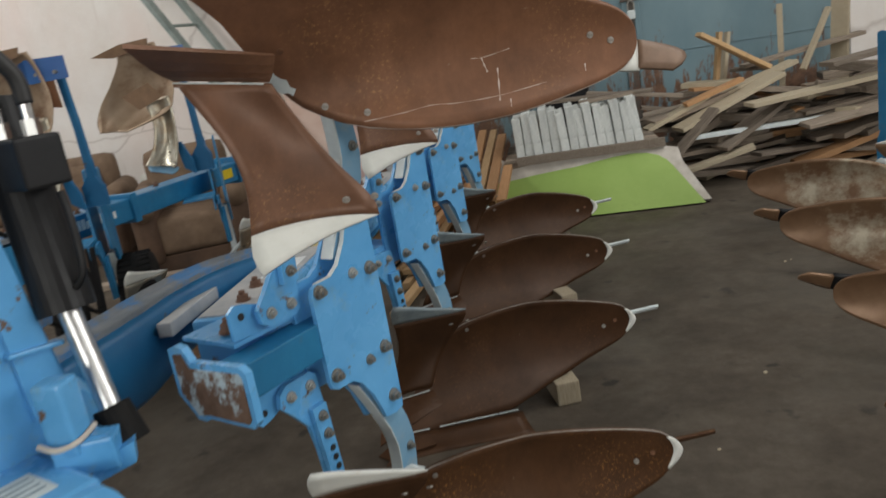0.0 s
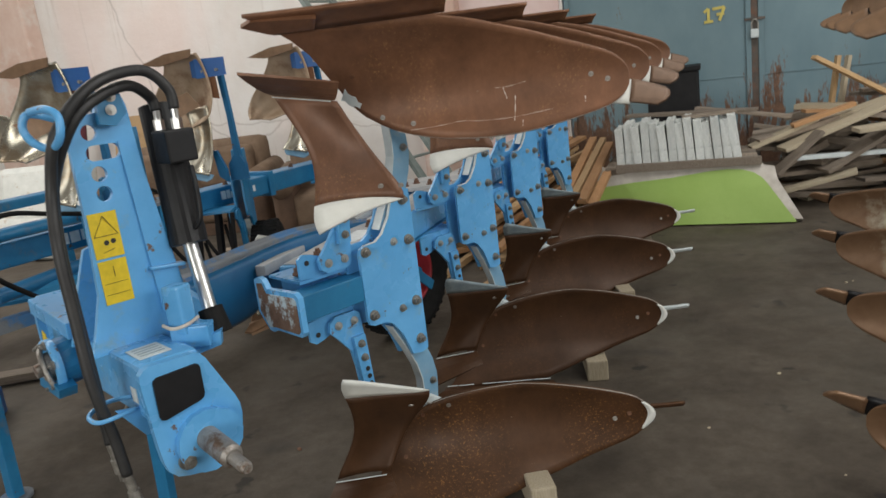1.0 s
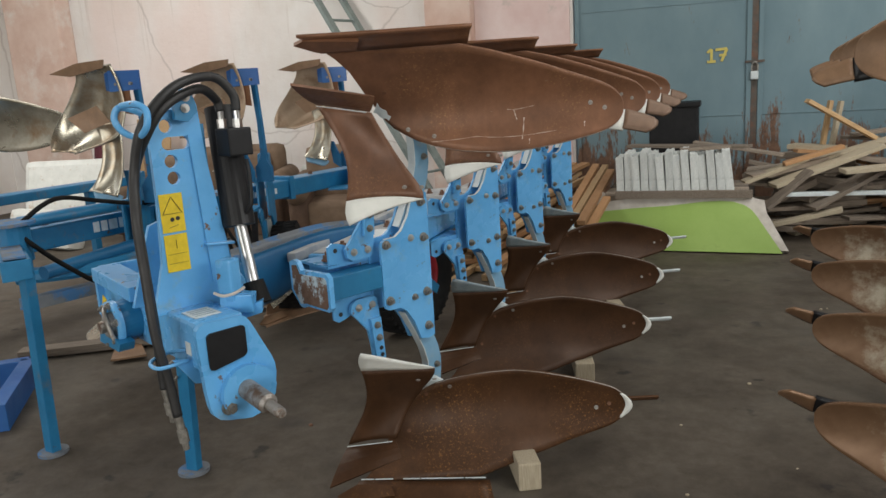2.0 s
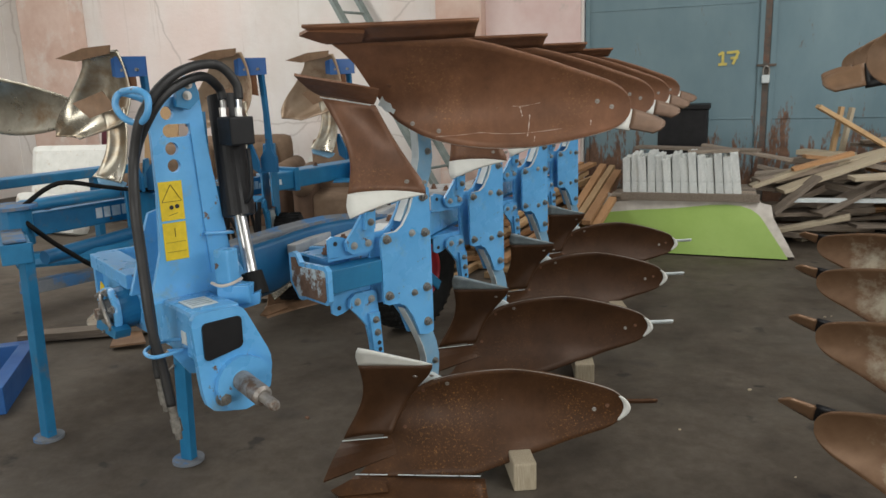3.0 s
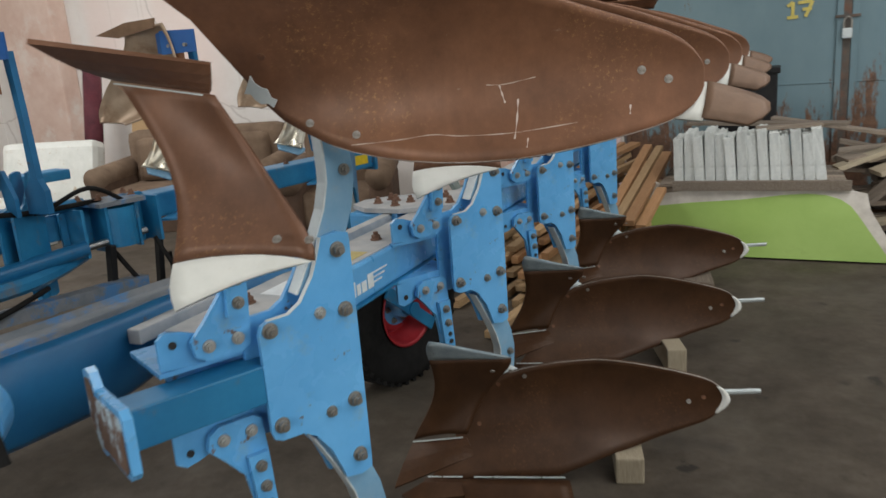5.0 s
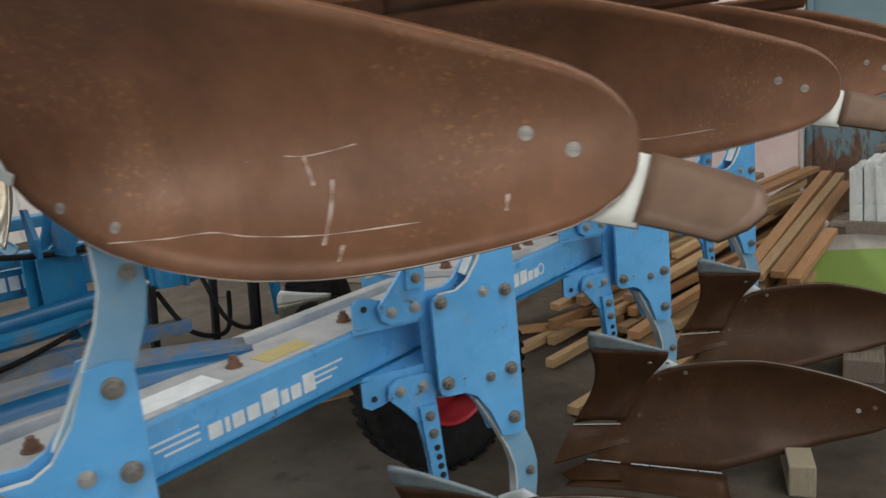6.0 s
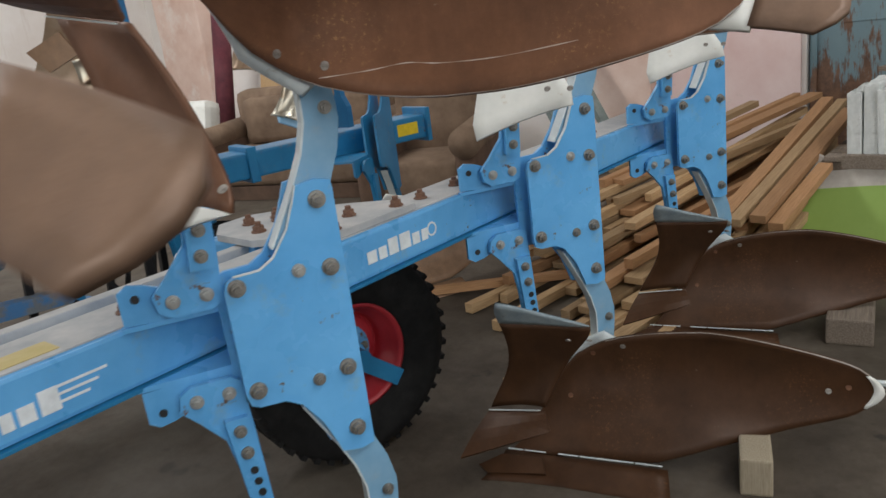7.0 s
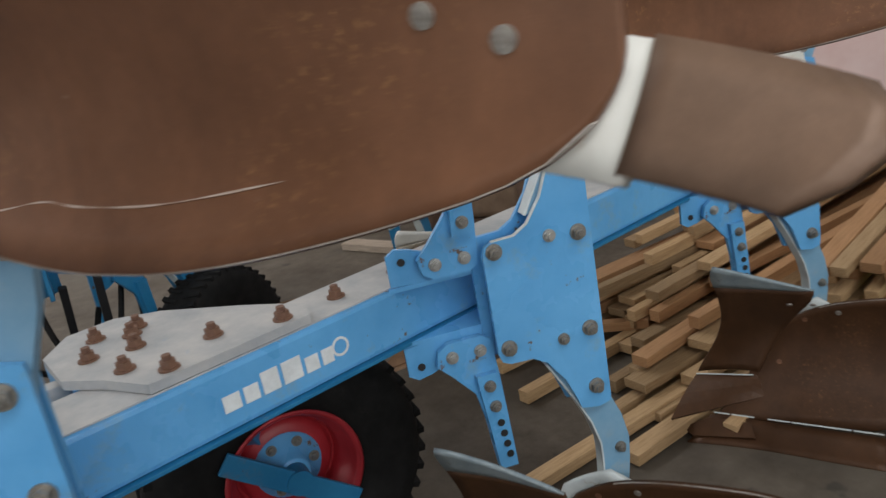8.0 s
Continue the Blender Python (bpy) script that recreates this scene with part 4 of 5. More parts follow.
def drilled(outline, holes, origin, u, v, depth):
    """A plate with round or slotted holes (s, z, radius, slot) cut through it."""
    own = bmesh.new()
    u, v = Vector(u), Vector(v)
    n = u.cross(v).normalized()
    loops = [outline]
    for s, z, r, slot in holes:
        loops.append([(s + r * math.cos(q * 0.3142) + (slot if math.cos(q * 0.3142) > 0.01 else 0), z + r * math.sin(q * 0.3142)) for q in range(20)])
    edges = []
    for loop in loops:
        vs = [own.verts.new(Vector(origin) + u * a + v * b - n * depth / 2) for a, b in loop]
        edges += [own.edges.new((p, q)) for p, q in zip(vs, vs[1:] + vs[:1])]
    bmesh.ops.triangle_fill(own, use_beauty=True, use_dissolve=True, edges=edges)
    got = bmesh.ops.extrude_face_region(own, geom=own.faces[:])
    for w in got["geom"]:
        if isinstance(w, bmesh.types.BMVert):
            w.co += n * depth
    return own


def tower(r):
    return drilled(tower_side, [(s, z, 0.0205, 0.048 if k == 1 else 0) for k, (s, z) in enumerate(HOLES)], head(0, r, 0), BX, UP, 0.018)


tw = part("tower_plate", tower(-0.235), BLUE, plough, "light blue tower plate with a row of holes")
part("tower_plate", prism([(-0.115, 0.90), (-0.092, 0.97), (-0.066, 1.06), (-0.03, 1.16), (0.10, 1.20), (0.175, 0.96), (0.175, 0.90)], head(0, -0.40, 0), BX, UP, 0.018, 0.003), BLUE, plough, "light blue lower tower plate")
part("tower_web", prism([(-0.395, 0.92), (-0.246, 0.92), (-0.246, 1.48), (-0.29, 1.48), (-0.33, 1.20)], head(0.125, 0, 0), RX, UP, 0.014, 0.002), BLUE2, plough)
part("tower_rib", bar(head(0.075, -0.222, 1.10), head(0.175, -0.222, 1.09), 0.03, 0.010), BLUE, plough)
part("tower_fold", prism([(0.065, 1.45), (0.110, 1.42), (0.165, 0.97), (0.090, 0.97)], head(0, -0.2225, 0), BX, UP, 0.008, 0.003), BLUE, plough)
lug = part("top_lug", prism([(0.02, 1.50), (0.025, 1.56), (0.055, 1.585), (0.085, 1.57), (0.095, 1.52), (0.06, 1.49)], head(0, -0.205, 0), BX, UP, 0.022, 0.004), BLUE2, plough, "dark blue top lug")
shared("bolt", BRIGHT, lug, Matrix.Translation(head(0.055, -0.193, 1.532)) @ FACE_R)
shared("bolt", MID, lug, Matrix.Translation(head(0.060, -0.193, 1.565)) @ FACE_R)
for z0, z1, tri_mark in ((1.155, 1.276, True), (1.030, 1.148, False)):
    st = part("warning_sticker", prism([(-0.052, z0), (0.022, z0), (0.022, z1), (-0.052, z1)], head(0, -0.2245, 0), BX, UP, 0.002, 0), YELLOW, tw, "yellow safety sticker with pictograms")
    bm = bmesh.new()
    a, b, c = head(-0.046, -0.2228, z1 - 0.062), head(0.016, -0.2228, z1 - 0.062), head(-0.015, -0.2228, z1 - 0.010)
    if tri_mark:
        for p, q in ((a, b), (b, c), (c, a)):
            bar(p, q, 0.0008, 0.0035, RX, 0, bm)
        rod(head(-0.018, -0.2232, z0 + 0.040), head(-0.018, -0.2225, z0 + 0.040), 0.007, sides=12, bm=bm)
        rod(head(0.0, -0.2232, z0 + 0.042), head(0.0, -0.2225, z0 + 0.042), 0.007, sides=12, bm=bm)
        bar(head(-0.03, -0.2228, z0 + 0.015), head(0.0, -0.2228, z0 + 0.022), 0.0008, 0.003, RX, 0, bm)
    else:
        bar(head(-0.015, -0.2228, z1 - 0.045), head(-0.015, -0.2228, z1 - 0.018), 0.0008, 0.0035, RX, 0, bm)
        for p, q in ((a, b), (a - Vector((0, 0, 0.03)), b - Vector((0, 0, 0.03)))):
            bar(p, q, 0.0008, 0.0012, RX, 0, bm)
    tagged(part("pictogram", bm, INK, st), "", kind="stuff")

# turning cylinder
ca, cb, cc = Vector((-0.552, 1.325, 1.525)), Vector((-0.490, 1.268, 1.165)), Vector((-0.428, 1.225, 0.945))
cyl = part("cylinder_barrel", rod(ca, cb, 0.051, sides=28), BLACK, plough, "black hydraulic cylinder barrel")
part("cylinder_cap", rod(cb + (ca - cb) * 0.07, cb - (ca - cb) * 0.06, 0.052, sides=28), BLACK, cyl)
part("valve_block", box(-0.046, 0.036, -0.045, 0.045, -0.044, 0.044, 0.006), BLACK, cyl, "black valve block").matrix_basis = Matrix.Translation((-0.462, 1.262, 1.418)) @ FACE_R.to_euler().to_matrix().to_4x4() @ pose(0, 0, 0, 90, 0, 0)
part("piston_rod", rod(cb, cc, 0.0205, sides=24), CHROME, plough, "bright chrome piston rod")
part("rod_boot", rod(cc + Vector((-0.003, 0.002, 0.02)), cc + Vector((0.02, -0.01, -0.05)), 0.034, 0.040, sides=20), RUBBER, plough, "black rubber boot")
part("feed_pipe", tube([(-0.435, 1.27, 1.36), (-0.425, 1.262, 1.30), (-0.425, 1.255, 1.22), (-0.445, 1.25, 1.19)], 0.007), BLACK, cyl)
for x, y in ((-0.514, 1.272), (-0.447, 1.262)):
    fit_bm = rod((x, y, 1.455), (x, y, 1.49), 0.015, sides=6)
    rod((x, y, 1.49), (x, y, 1.515), 0.010, sides=12, bm=fit_bm)
    part("hose_fitting", fit_bm, CHROME, cyl, "bright hose fitting")
part("lock_post", box(-0.492, -0.436, 1.118, 1.172, 0.925, 1.060, 0.008), BLUE, plough, "light blue square lock post")
part("lock_rope", tube([(-0.50, 1.11, 0.955), (-0.46, 1.10, 0.95), (-0.43, 1.12, 0.955), (-0.43, 1.17, 0.96)], 0.005), FOAM, plough, "grey cord")
bm = bar(Vector((-0.50, 1.16, 0.915)), Vector((-0.40, 1.19, 0.915)), 0.10, 0.06)
prism([(0, 0), (0.075, 0.02), (0.08, 0.06), (0.05, 0.05), (0.05, 0.085), (0, 0.09)], (-0.445, 1.15, 0.86), (0.85, 0.4, 0), UP, 0.03, 0.005, bm)
part("lock_bracket", bm, BLUE, plough, "light blue lock bracket")

# hoses with their hook
DOWN = [(-0.612, 0.965, 1.36), (-0.598, 0.93, 1.22), (-0.582, 0.915, 1.06), (-0.562, 0.90, 0.88)]
HOSES = ([(-0.514, 1.272, 1.515), (-0.520, 1.262, 1.555), (-0.512, 1.17, 1.588), (-0.528, 1.04, 1.548), (-0.565, 0.99, 1.475)] + [(x - 0.018, y + 0.020, z) for x, y, z in DOWN] + [(-0.588, 0.930, 0.76), (-0.586, 0.930, 0.70)],
         [(-0.447, 1.262, 1.515), (-0.452, 1.258, 1.57), (-0.480, 1.20, 1.622), (-0.506, 1.05, 1.595), (-0.560, 0.965, 1.495)] + [(x + 0.006, y - 0.010, z) for x, y, z in DOWN] + [(-0.542, 0.905, 0.73), (-0.532, 0.908, 0.625)])
for way in HOSES:
    pts = [Vector(p) for p in way]
    hose = part("hydraulic_hose", tube(pts, 0.0145), HOSE, plough, "black hydraulic hose", True)
    e = pts[-1]
    bm = rod(e, e + Vector((0.004, 0.004, -0.045)), 0.012, sides=12)
    rod(e + Vector((0.004, 0.004, -0.045)), e + Vector((0.008, 0.006, -0.085)), 0.016, sides=12, bm=bm)
    rod(e + Vector((0.008, 0.006, -0.085)), e + Vector((0.009, 0.007, -0.11)), 0.010, sides=12, bm=bm)
    part("hose_coupling", bm, BOLT, hose, "dull metal coupling")
part("hose_loop", tube([(-0.60, 1.06, 1.50), (-0.62, 1.02, 1.53), (-0.645, 0.975, 1.545), (-0.66, 0.965, 1.515), (-0.64, 0.965, 1.48), (-0.60, 0.965, 1.462), (-0.56, 0.955, 1.466), (-0.532, 0.95, 1.495), (-0.535, 0.955, 1.535), (-0.575, 0.96, 1.553), (-0.635, 0.972, 1.550)], 0.010), BLUE, plough, "blue round-bar hose guide", True)
bm = tube([(-0.50, 0.95, 0.79), (-0.535, 0.875, 0.79), (-0.57, 0.872, 0.795), (-0.592, 0.90, 0.80), (-0.585, 0.955, 0.805), (-0.53, 0.98, 0.81)], 0.006)
prism([(0, 0), (0.10, -0.02), (0.10, -0.10), (0.06, -0.09)], (-0.53, 0.915, 0.80), BX, UP, 0.01, 0.002, bm)
part("hose_hook", bm, BLUE, plough, "blue hose hook")

# far end of the headstock
bm = prism([(-0.10, 0.80), (-0.10, 0.96), (-0.08, 0.98), (0.06, 0.98), (0.08, 0.96), (0.08, 0.76), (-0.06, 0.76)], head(0, -0.80, 0), BX, UP, 0.022, 0.005)
bar(head(-0.06, -0.80, 0.955), head(-0.06, -0.44, 0.935), 0.10, 0.05, bm=bm)
part("far_cheek_plate", bm, BLUE, plough, "light blue far cheek plate")
bm = rod(head(-0.075, -0.50, 0.845), head(-0.145, -0.50, 0.835), 0.072, sides=28)
part("pivot_housing", bm, BLUE2, plough, "blue pivot housing")
ring = lathe([(0.080, 0.0), (0.080, 0.022), (0.062, 0.022), (0.058, 0.006), (0.0, 0.006)], 32)
ring.transform(Matrix.Translation(head(-0.142, -0.50, 0.835)) @ Matrix((-BX, RX, Vector((0, 0, 1)))).transposed().to_4x4())
collar = part("bearing_collar", ring, BLUE, plough, "light blue bearing collar with worn paint", True)
for k in range(6):
    q = k * 1.0472 + 0.3
    shared("bolt", MID, collar, Matrix.Translation(head(-0.164, -0.50 + 0.070 * math.cos(q), 0.835 + 0.070 * math.sin(q))) @ Matrix((RX, Vector((0, 0, 1)), -BX)).transposed().to_4x4())
bm = rod(head(-0.148, -0.50, 0.835), head(-0.172, -0.50, 0.834), 0.044, sides=24)
rod(head(-0.172, -0.50, 0.834), head(-0.180, -0.50, 0.834), 0.044, 0.036, sides=24, bm=bm)
rod(head(-0.180, -0.50, 0.834), head(-0.200, -0.50, 0.832), 0.020, sides=16, bm=bm)
part("pivot_shaft", bm, PINM, plough, "scuffed grey shaft end")
part("locking_lug", prism([(-0.60, 0.76), (-0.42, 0.76), (-0.40, 0.79), (-0.44, 0.80), (-0.58, 0.80)], head(-0.15, 0, 0), RX, UP, 0.05, 0.006), BLUE2, plough, "blue locking lug")
part("chain", tube([head(-0.15, -0.54, 0.90), head(-0.178, -0.50, 0.885), head(-0.182, -0.465, 0.85), head(-0.175, -0.45, 0.80), head(-0.15, -0.45, 0.775)], 0.008), PINM, plough, "steel chain")
part("yellow_mark", prism([(-0.72, 0.85), (-0.66, 0.85), (-0.67, 0.885), (-0.70, 0.895)], head(-0.1125, 0, 0), RX, UP, 0.002, 0), YELLOW, plough, "small yellow sticker")

# parking stand
bm = bar((-1.105, 1.615, 0.012), (-1.06, 1.60, 0.80), 0.055, 0.04, (0, 1, 0))
stand = part("parking_stand", bm, BLUE2, plough, "blue parking stand")
part("foot_plate", rod((-1.109, 1.615, 0.0), (-1.109, 1.615, 0.014), 0.066, sides=24), DUSTN, stand, "round dusty foot plate")
part("stand_pin", tube([(-1.10, 1.57, 0.52), (-1.14, 1.55, 0.47), (-1.13, 1.56, 0.42), (-1.09, 1.57, 0.45)], 0.005), BOLT, stand)


# ---------------------------------------------------------------- wheels
def wheel(name, centre, axis, label, paint=RED):
    a = Vector(axis).normalized()
    up = Vector((0, 0, 1))
    m = Matrix((a, up.cross(a).normalized(), up)).transposed().to_4x4()
    m.translation = centre
    w = holder(name, m, label, "wheel", "plough wheels")
    R, W = 0.335, 0.105
    w.scale = (1.12, 1.12, 1.12)
    tyre = part("tyre", lathe([(0.158, -W * 0.72), (0.200, -W * 0.94), (0.275, -W), (0.312, -W * 0.92), (0.328, -W * 0.7), (R, -W * 0.3), (R, W * 0.3), (0.328, W * 0.7), (0.312, W * 0.92), (0.275, W), (0.200, W * 0.94), (0.158, W * 0.72)], 56), RUBBER, w, "black rubber tyre with lug tread", True)
    lug_bm = bmesh.new()
    for k in range(42):
        for side in (-1, 1):
            own = box(side * 0.012, side * 0.086, -0.009, 0.009, R - 0.030, R + 0.004, 0.002)
            absorb(lug_bm, own, pose(0, 0, 0, (k + (0.5 if side > 0 else 0)) * 360 / 42, 0, 0) @ pose(0, 0, 0, 0, 0, side * 14))
    part("tread", lug_bm, RUBBER, tyre)
    rim = part("rim", lathe([(0.163, 0.085), (0.168, 0.092), (0.159, 0.092), (0.150, 0.080), (0.145, 0.045), (0.132, 0.040), (0.128, -0.010), (0.124, -0.018), (0.116, 0.0), (0.105, 0.018), (0.070, 0.018), (0.030, 0.018), (0.030, -0.03), (0.12, -0.03), (0.150, -0.06), (0.163, -0.085)], 48), paint, w, "painted steel rim", True)
    hub = part("hub", lathe([(0.0, 0.075), (0.036, 0.075), (0.042, 0.070), (0.044, 0.025), (0.082, 0.025), (0.085, 0.016)], 32), BLUE, w, "light blue hub", True)
    for k in range(6):
        q = k * 1.0472
        shared("bolt", MID, hub, Matrix.Translation((0.024, 0.064 * math.cos(q), 0.064 * math.sin(q))) @ pose(0, 0, 0, 0, 90, 0))
    return w


AX = (0.97, -0.24, 0)
wheel("plough_wheel", Vector((-0.885, 3.575, 0.377)), AX, "black tyred depth wheel with a red rim under the plough")
second_wheel = wheel("plough_wheel", Vector((-1.98, 3.92, 0.330)), (0.9, 0.44, 0), "dusty black tyred depth wheel behind the beam", BLACK)
second_wheel.scale = (0.97, 0.97, 0.97)
part("axle", rod((-0.98, 3.58, 0.377), (-1.94, 3.90, 0.330), 0.035, sides=16), BLUE2, plough, "blue axle tube")
tg = Vector((0.24, 0.97, 0))
hc = Vector((-0.765, 3.545, 0.377))
bm = bar(hc - tg * 0.17 + Vector((0, 0, 0.13)), hc + tg * 0.14 - Vector((0, 0, 0.12)), 0.014, 0.06, Vector(AX).cross(Vector((0, 1, 0.9))), 0.004)
rod(hc - Vector(AX) * 0.07, hc + Vector(AX) * 0.015, 0.035, sides=20, bm=bm)
part("hub_tab", bm, BLUE2, plough, "blue drilled tab at the wheel hub")

# ---------------------------------------------------------------- other ploughs
FARUP = shape_body(RUST2, POLISH, BLUE2, 0.0)
FARPOL = shape_body(POLISH, POLISH, BLUE2, 0.0)
LOWSCOUR = shape_body(SCOUR, RUST2, BLUE2, 0.0)
FARLOW = shape_body(RUST2, POLISH, BLUE2, 0.0)
FARPL = shape_plates(BLUE2)
TURN_FAR = Matrix.Translation((-0.2, 1.75, 0)) @ pose(0, 0, 0, 0, 0, 62) @ Matrix.Translation((0.2, -1.75, 0))


def far_plough(name, m, count, label, first=0, turn=TURN_FAR, mirror=False, length=None, skip_low=0, bare=False, polished=False, low=None, beam_z=(0.80, 0.93)):
    root = holder(name, m, label, "plough", "stored ploughs")
    flip = Matrix.Diagonal((-1, 1, 1, 1)) if mirror else Matrix.Identity(4)
    for k in range(first, count):
        spot = Matrix.Translation(STEP * k)
        up = Matrix.Translation((-0.07 if mirror else 0, 0, 2 * ZC + (0.135 if mirror else 0))) @ Matrix.Diagonal((1, 1, -1, 1))
        for shapes, extra in ((low or FARLOW, Matrix.Identity(4)), (FARPOL if polished else FARUP, up), (FARPL, Matrix.Identity(4))):
            if (extra == Matrix.Identity(4) and shapes is not FARPL and k < skip_low) or (bare and shapes is FARUP):
                continue
            for n, me, lab, bolts in shapes:
                if n in ("worn_edge", "skimmer_joint", "edge_highlight"):
                    continue
                mm = flip @ spot @ turn @ extra
                ob = shared(n, me, root, mm)
                if lab and n in ("mouldboard", "skimmer_board"):
                    tagged(ob, "scoured steel " + n.replace("_", " ") if n == "skimmer_board" else "rusty steel " + n.replace("_", " "))
    sx = -1 if mirror else 1
    x0, x1 = sorted((sx * -0.525, sx * -0.345))
    beam_far = part("beam", box(x0, x1, 1.10 + first * 1.067, length or 1.9 + count * 1.067 - 0.55, beam_z[0], beam_z[1], 0.012), BLUE2, root, "blue main beam")
    return root, beam_far


ang = math.degrees(math.atan2(0.977, 0.21)) - 90
M2 = Matrix.Translation((-2.12, 4.0, 0)) @ pose(0, 0, 0, 0, 0, ang) @ Matrix.Translation((0.345, -3.05, 0))
seven, seven_beam = far_plough("stored_plough", M2, 3, "dark blue reversible plough with scoured steel boards", 0, length=4.35, skip_low=1, bare=True)


def hollow(left, right, deep, thick=0.008, lean=0.0):
    """A hollow board between two edges of (along, up) from top to bottom; deep is the hollow's depth."""
    l = smooth_line([Vector((x, 0, z)) for x, z in left], 5)
    q = smooth_line([Vector((x, 0, z)) for x, z in right], 5)
    rows = []
    for i, (a, b) in enumerate(zip(l, q)):
        f = i / (len(l) - 1)
        rows.append([VIEW @ (a.lerp(b, g / 8) + Vector((0, deep * math.sin(math.pi * (0.12 + 0.8 * g / 8)) * math.sin(math.pi * (0.1 + 0.75 * f)) + lean * f, 0))) for g in range(9)])
    return sheet(rows, thick)


VIEW = Matrix.Rotation(radians(8), 3, "Z")
BLADE = finish(hollow([(-0.26, 0.075), (-0.27, 0.0), (-0.35, -0.12), (-0.43, -0.22), (-0.47, -0.31), (-0.455, -0.37)], [(-0.03, 0.09), (0.0, 0.0), (0.02, -0.12), (0.01, -0.22), (-0.05, -0.31), (-0.30, -0.385)], 0.15, lean=-0.05), "mouldboard", POLISH, True)
TANM = surface("tan_worn_steel", (0.30, 0.20, 0.125), (0.50, 0.38, 0.27), 5, 0.42, 0.3, stain=(0.22, 0.12, 0.065), stain_scale=4, stain_at=(0.55, 0.7), bump=0.1)
BLADE_TAN = BLADE.copy()
BLADE_TAN.materials[0] = TANM
SHARE = finish(prism([(-0.40, 0.055), (-0.22, 0.105), (-0.05, 0.115), (-0.06, 0.07), (-0.27, 0.035)], (0, -0.006, 0), VIEW @ Vector((1, 0, 0)), (0, 0, 1), 0.010, 0.002), "share", RUST2)
SKIM = finish(hollow([(-0.17, -0.24), (-0.145, -0.33), (-0.15, -0.44), (-0.19, -0.54), (-0.235, -0.60)], [(-0.02, -0.22), (-0.015, -0.33), (-0.02, -0.44), (-0.03, -0.54), (-0.06, -0.64)], 0.06, lean=-0.06), "skimmer_board", POLISH, True)
SKEND = finish(hollow([(-0.235, -0.602), (-0.240, -0.62), (-0.225, -0.638)], [(-0.058, -0.642), (-0.07, -0.662), (-0.10, -0.675)], 0.02, lean=-0.02), "skimmer_end", FADED, True)
TIP = finish(prism([(-0.25, -0.19), (-0.09, -0.13), (-0.03, -0.22), (-0.17, -0.275)], (0, -0.035, 0), (0.87, 0.5, 0), (0, 0, 1), 0.012, 0.002), "skimmer_share", RUST2)
bm = prism([(-0.13, -0.05), (-0.06, -0.06), (-0.06, 0.055), (-0.13, 0.05)], (0, 0.02, 0), (1, -0.35, 0), (0, 0, 1), 0.012, 0.002)
prism([(-0.07, -0.06), (0.12, -0.055), (0.12, 0.05), (-0.07, 0.055)], (0, 0.04, 0), (1, 0.15, 0), (0, 0, 1), 0.012, 0.002, bm)
GUARD = finish(bm, "guard_plate", NAVY)
bm = prism([(0.01, -0.02), (0.045, -0.02), (0.06, -0.30), (0.07, -0.55), (0.10, -0.60), (0.10, -0.70), (-0.02, -0.70), (-0.02, -0.60), (0.03, -0.54), (0.03, -0.30)], (0, 0.13, 0), (1, 0, 0), (0, 0, 1), 0.03, 0.004)
prism([(-0.06, -0.50), (-0.03, -0.50), (0.02, -0.62), (0.02, -0.70), (-0.04, -0.66)], (0, 0.04, 0), (1, 0, 0), (0, 0, 1), 0.02, 0.004, bm)
LEG7 = finish(bm, "leg", SWING)
PLATE7 = finish(prism([(-0.015, -0.05), (0.045, -0.05), (0.05, -0.19), (0.0, -0.18)], (0, 0.048, 0), (1, 0, 0), (0, 0, 1), 0.008, 0.002), "rusty_plate", RUST)
SCREW7 = finish(rod((0, 0.05, 0), (0, 0.028, 0), 0.009, sides=8), "bolt", BOLT)
unturn = pose(0, 0, 0, 0, 0, -ang)
for k in range(3):
    m = Matrix.Translation((-0.08, 2.60 + 0.905 * (k - 1), 1.69)) @ unturn
    for n, me, lab in (("mouldboard", BLADE_TAN if k else BLADE, "tan worn steel mouldboard" if k else "scoured steel mouldboard with a rusty tip"), ("share", SHARE, "thin rusty share"), ("skimmer_end", SKEND, "pale blue unworn skimmer end"), ("skimmer_board", SKIM, "scoured steel skimmer board"), ("skimmer_share", TIP, "rusty skimmer share"), ("leg", LEG7, ""), ("rusty_plate", PLATE7, "rusty brown plate")):
        shared(n, me, seven, m, lab)
    g7 = shared("guard_plate", GUARD, seven, m, "dark blue folded steel guard plate")
    for x in (-0.03, 0.07):
        shared("bolt", SCREW7, g7, Matrix.Translation((x, 0, -0.02)))
y = 2.80
for w in (0.040, 0.030, 0.026, 0.042, 0.032, 0.030, 0.012, 0.022):
    part("lettering_block", box(-0.3446, -0.3425, y, y + w, 0.845, 0.845 + (0.055 if w > 0.029 else 0.04), 0), LETTER, seven_beam, "white lettering as a plain block")
    y += w + (0.008 if w != 0.012 else 0.03)
y = 1.60
for w in (0.040, 0.040, 0.055, 0.045, 0.040, 0.045):
    part("lettering_block", box(-0.3446, -0.3425, y, y + w, 0.84, 0.90, 0), LETTER, seven_beam, "white lettering as a plain block")
    y += w + 0.012
part("clamp", box(-0.545, -0.325, 3.24, 3.29, 0.78, 0.955, 0.006), BLUE2, seven, "blue bolted clamp")
part("end_bracket", box(-0.55, -0.32, 4.33, 4.36, 0.78, 0.97, 0.006), BLUE2, seven)
part("yellow_sticker", box(-0.3446, -0.343, 4.14, 4.28, 0.835, 0.90, 0), YELLOW, seven_beam, "yellow safety sticker")
